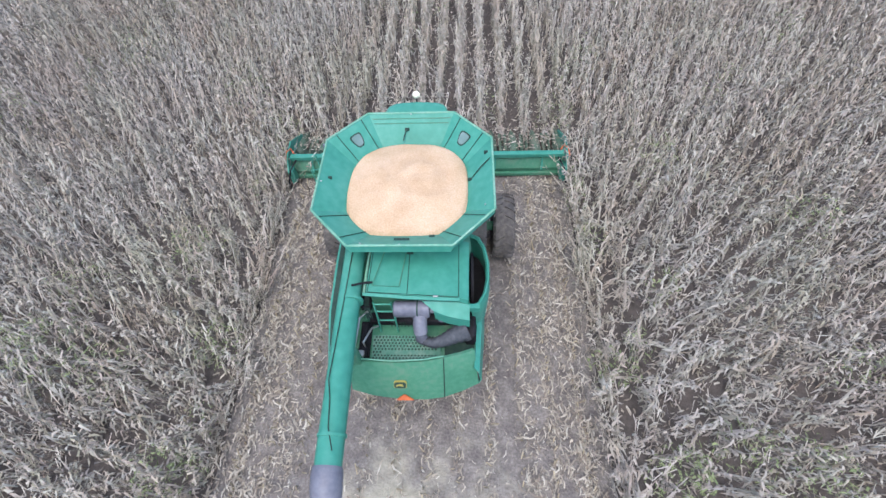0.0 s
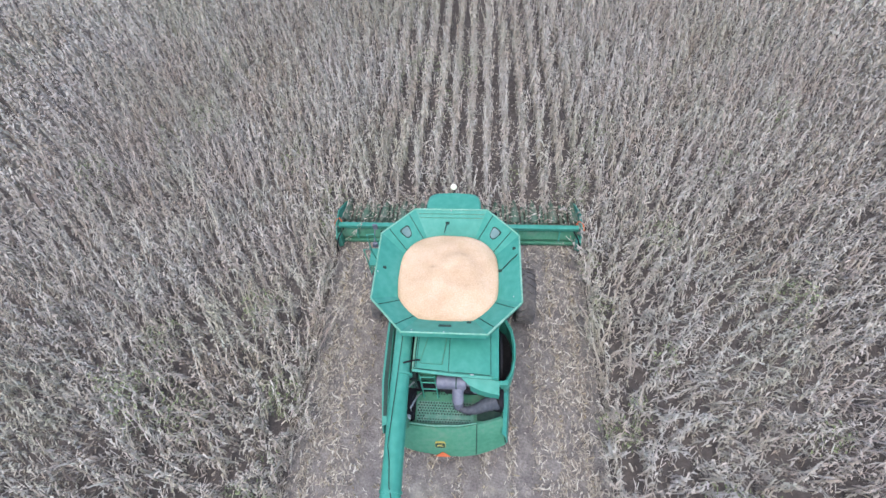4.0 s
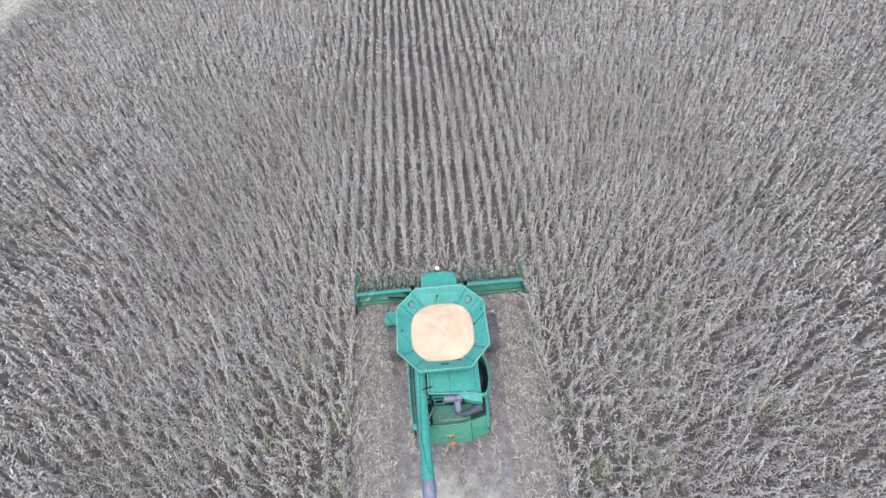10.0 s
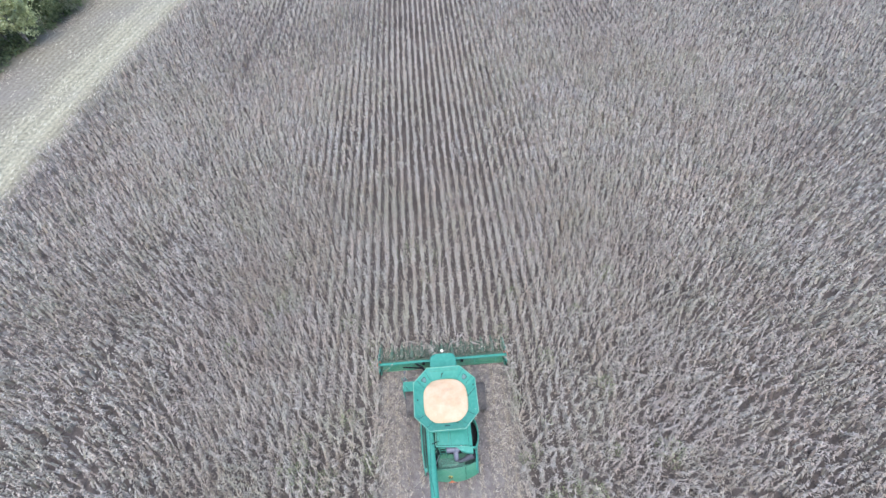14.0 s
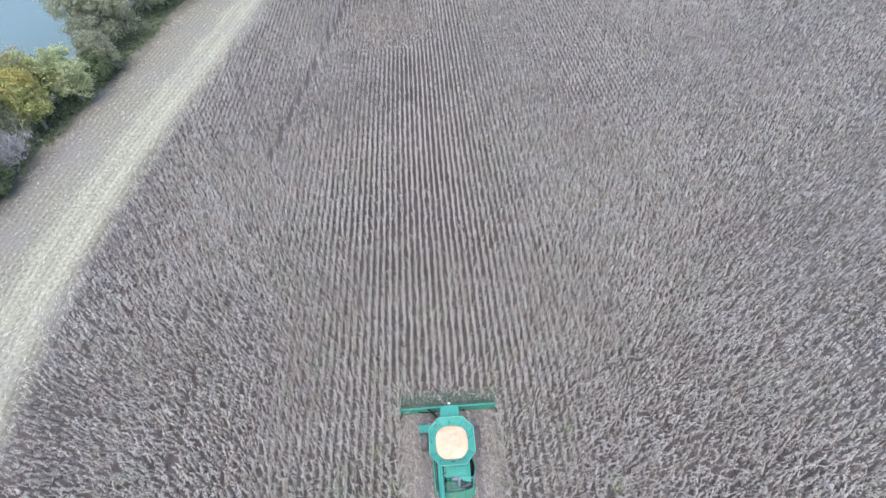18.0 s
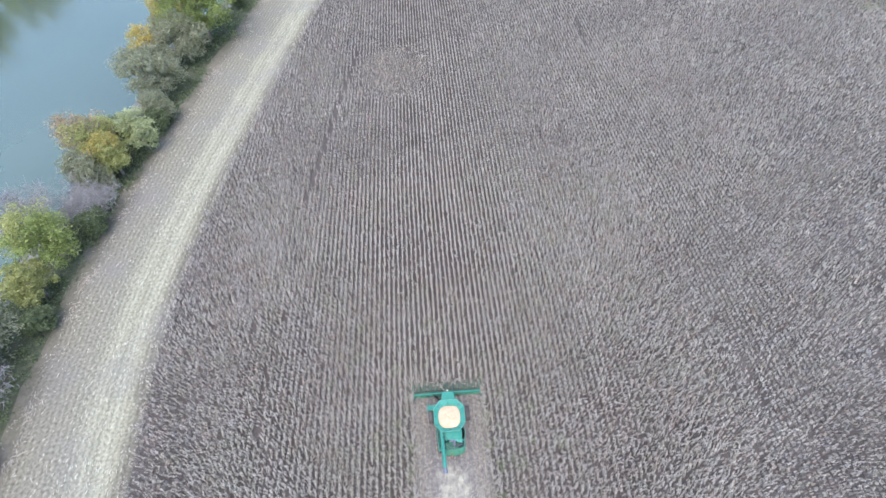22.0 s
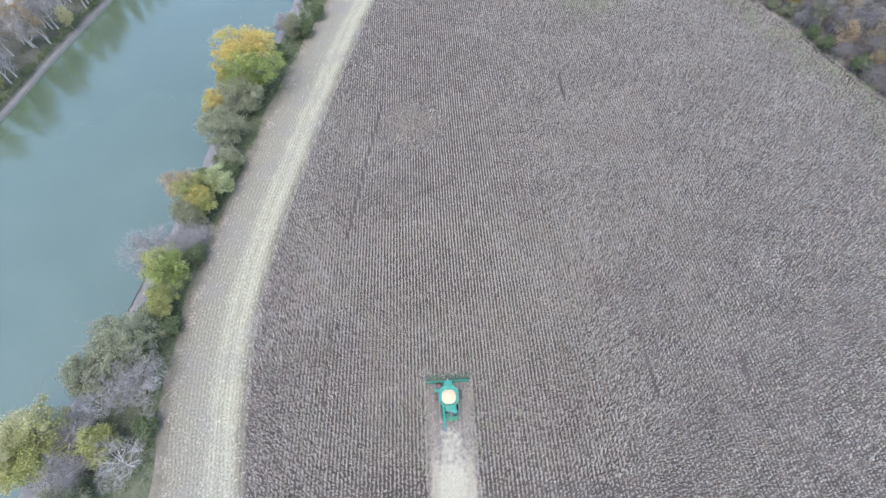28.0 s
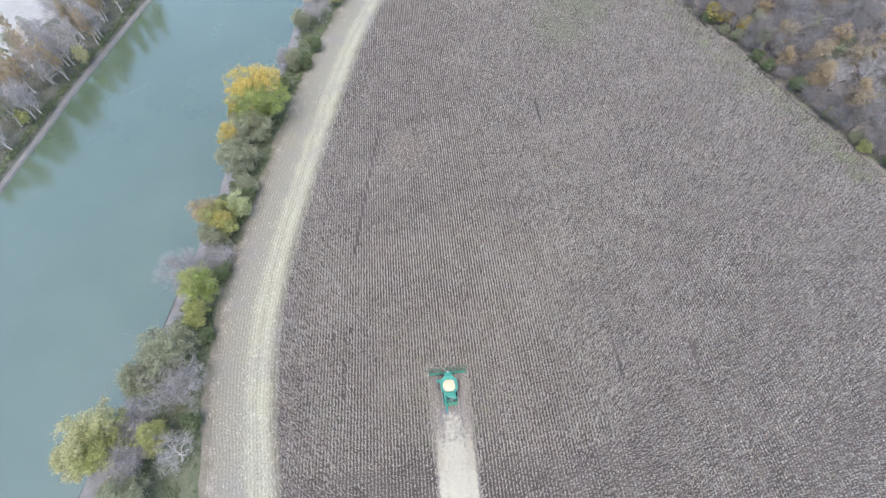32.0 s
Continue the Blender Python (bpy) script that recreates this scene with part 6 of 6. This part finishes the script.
# corn header
head = thing("corn_header", 0, 4.0, 0, label="twelve row green corn header mounted on the combine", category="header")
W2 = 4.62
bm = bmesh.new()
box(bm, -W2, W2, -0.09, 0.09, 0.86, 1.02, 0.02)
part("top_beam", bm, M_GREEN, head, "green top beam across the header")
bm = bmesh.new()
loft(bm, [[(-W2, 0.06, 0.9), (-1.4, 0.06, 0.9), (1.4, 0.06, 0.9), (W2, 0.06, 0.9)], [(-W2, -0.16, 0.45), (-1.4, -0.18, 0.45), (1.4, -0.18, 0.45), (W2, -0.16, 0.45)], [(-W2, -0.12, 0.2), (-1.4, -0.14, 0.2), (1.4, -0.14, 0.2), (W2, -0.12, 0.2)]])
part("back_sheet", shell(bm, 0.03), M_GREEN_D, head, "dusty green sloping back sheet")
bm = bmesh.new()
box(bm, -W2, W2, -0.24, -0.12, 0.14, 0.28, 0.02)
part("lower_beam", bm, M_GREEN_D, head)
for k in range(6):
    x = -3.9 + 1.56 * k
    bm = bmesh.new()
    loft(bm, [[(x - 0.03, -0.02, 0.92), (x + 0.03, -0.02, 0.92)], [(x - 0.03, -0.22, 0.42), (x + 0.03, -0.22, 0.42)]])
    part("rib", shell(bm, 0.04), M_GREEN, head)
bm = bmesh.new()
loft(bm, [[(-W2, 0.0, 0.25), (W2, 0.0, 0.25)], [(-W2, 0.75, 0.2), (W2, 0.75, 0.2)]])
part("trough", shell(bm, 0.03), M_GREEN_DUST, head)
bm = bmesh.new()
tube(bm, [(-W2 + 0.1, 0.36, 0.55), (W2 - 0.1, 0.36, 0.55)], 0.1, 12)
turns = 2 * 15
for sgn in (-1, 1):
    pr = None
    for k in range(turns * 6 + 1):
        t_ = 2 * math.pi * k / 12
        x = sgn * (W2 - 0.15 - (W2 - 0.7) * k / (turns * 6))
        a_ = [bm.verts.new((x, 0.36 + r_ * math.cos(sgn * t_), 0.55 + r_ * math.sin(sgn * t_))) for r_ in (0.1, 0.27)]
        if pr:
            bm.faces.new((pr[0], pr[1], a_[1], a_[0]))
        pr = a_
part("cross_auger", bm, M_GREEN_DUST, head, "dusty green cross auger")


def snout(bm, s_=1.0):
    rows = []
    for y, w_, z, h_ in ((0.55, 0.2, 0.36, 0.34), (1.0, 0.2, 0.34, 0.32), (1.4, 0.17, 0.28, 0.26), (1.85, 0.1, 0.19, 0.17), (2.2, 0.02, 0.1, 0.05)):
        rows.append([(w_ * s_ * math.cos(t_), y, z - 0.12 + h_ * math.sin(t_)) for t_ in np.linspace(0, math.pi, 7)])
    loft(bm, rows)
    return shell(bm, 0.02)


first_s = None
for k in range(13):
    x = (k - 6) * ROW
    edge = k in (0, 12)
    m_ = pose(x * (1.012 if edge else 1.0), 0, 0.1 if edge else 0.0)
    if first_s is None:
        first_s = part("divider_snout", snout(bmesh.new()), M_GREEN_DUST, head, "pointed green divider between the rows", smooth=50, at=m_)
    else:
        share("divider_snout", first_s, head, m_)
first_u = None
for k in range(12):
    m_ = pose((k - 5.5) * ROW, 0, 0)
    if first_u is None:
        bm = bmesh.new()
        for sgn in (-1, 1):
            box(bm, sgn * 0.09 - 0.05, sgn * 0.09 + 0.05, 0.5, 1.6, 0.3, 0.38, 0.01)
            for i in range(7):
                box(bm, sgn * 0.05 - 0.03, sgn * 0.05 + 0.03, 0.6 + 0.14 * i, 0.63 + 0.14 * i, 0.38, 0.43)
        first_u = part("gathering_unit", bm, M_GREEN_DUST, head, "steel gathering chains of a row unit", at=m_)
    else:
        share("gathering_unit", first_u, head, m_)
for sgn in (-1, 1):
    bm = bmesh.new()
    loft(bm, [[(sgn * 4.68, -0.5, 0.15), (sgn * 4.68, -0.5, 0.75), (sgn * 4.7, -0.1, 1.1)], [(sgn * 4.70, 0.6, 0.15), (sgn * 4.72, 0.6, 0.8), (sgn * 4.72, 0.6, 1.12)], [(sgn * 4.68, 1.5, 0.1), (sgn * 4.68, 1.5, 0.45), (sgn * 4.66, 1.5, 0.62)]])
    end = part("end_sheet", shell(bm, 0.05), M_GREEN, head, "green end sheet of the header", smooth=30)
    bm = bmesh.new()
    tube(bm, [(sgn * 4.5, 0.1, 1.02), (sgn * 4.6, 0.2, 1.15), (sgn * 4.74, 0.1, 1.08), (sgn * 4.78, -0.1, 0.95)], 0.026, 6)
    part("hose_loop", bm, M_ORANGE, end, "orange hose loop on the header end")
    bm = bmesh.new()
    tube(bm, [(sgn * 4.4, -0.15, 0.95), (sgn * 4.55, -0.5, 0.85), (sgn * 4.66, -0.75, 0.5), (sgn * 4.66, -0.72, 0.2)], 0.03, 6)
    part("end_hose", bm, M_BLACK, end)
    bm = bmesh.new()
    box(bm, sgn * 4.6 - 0.1, sgn * 4.6 + 0.1, -0.5, -0.2, 0.2, 0.75, 0.04)
    part("drive_cover", bm, M_GREEN, end, "green chain drive cover")
bm = bmesh.new()
for k in range(4):
    tube(bm, [(-1.0 - 0.05 * k, -1.2, 1.5), (-1.5 - 0.06 * k, -0.5, 1.25), (-1.9 - 0.05 * k, -0.15, 1.05)], 0.02, 6)
part("coupling_hose", bm, M_BLACK, head, "black hoses coupling the header")
bm = bmesh.new()
tube(bm, [(-2.9, -0.35, 1.0), (-2.4, -0.4, 0.98), (-1.5, -0.5, 0.9)], 0.05, 8)
part("drive_shaft", bm, M_BLACK, head, "black drive shaft")
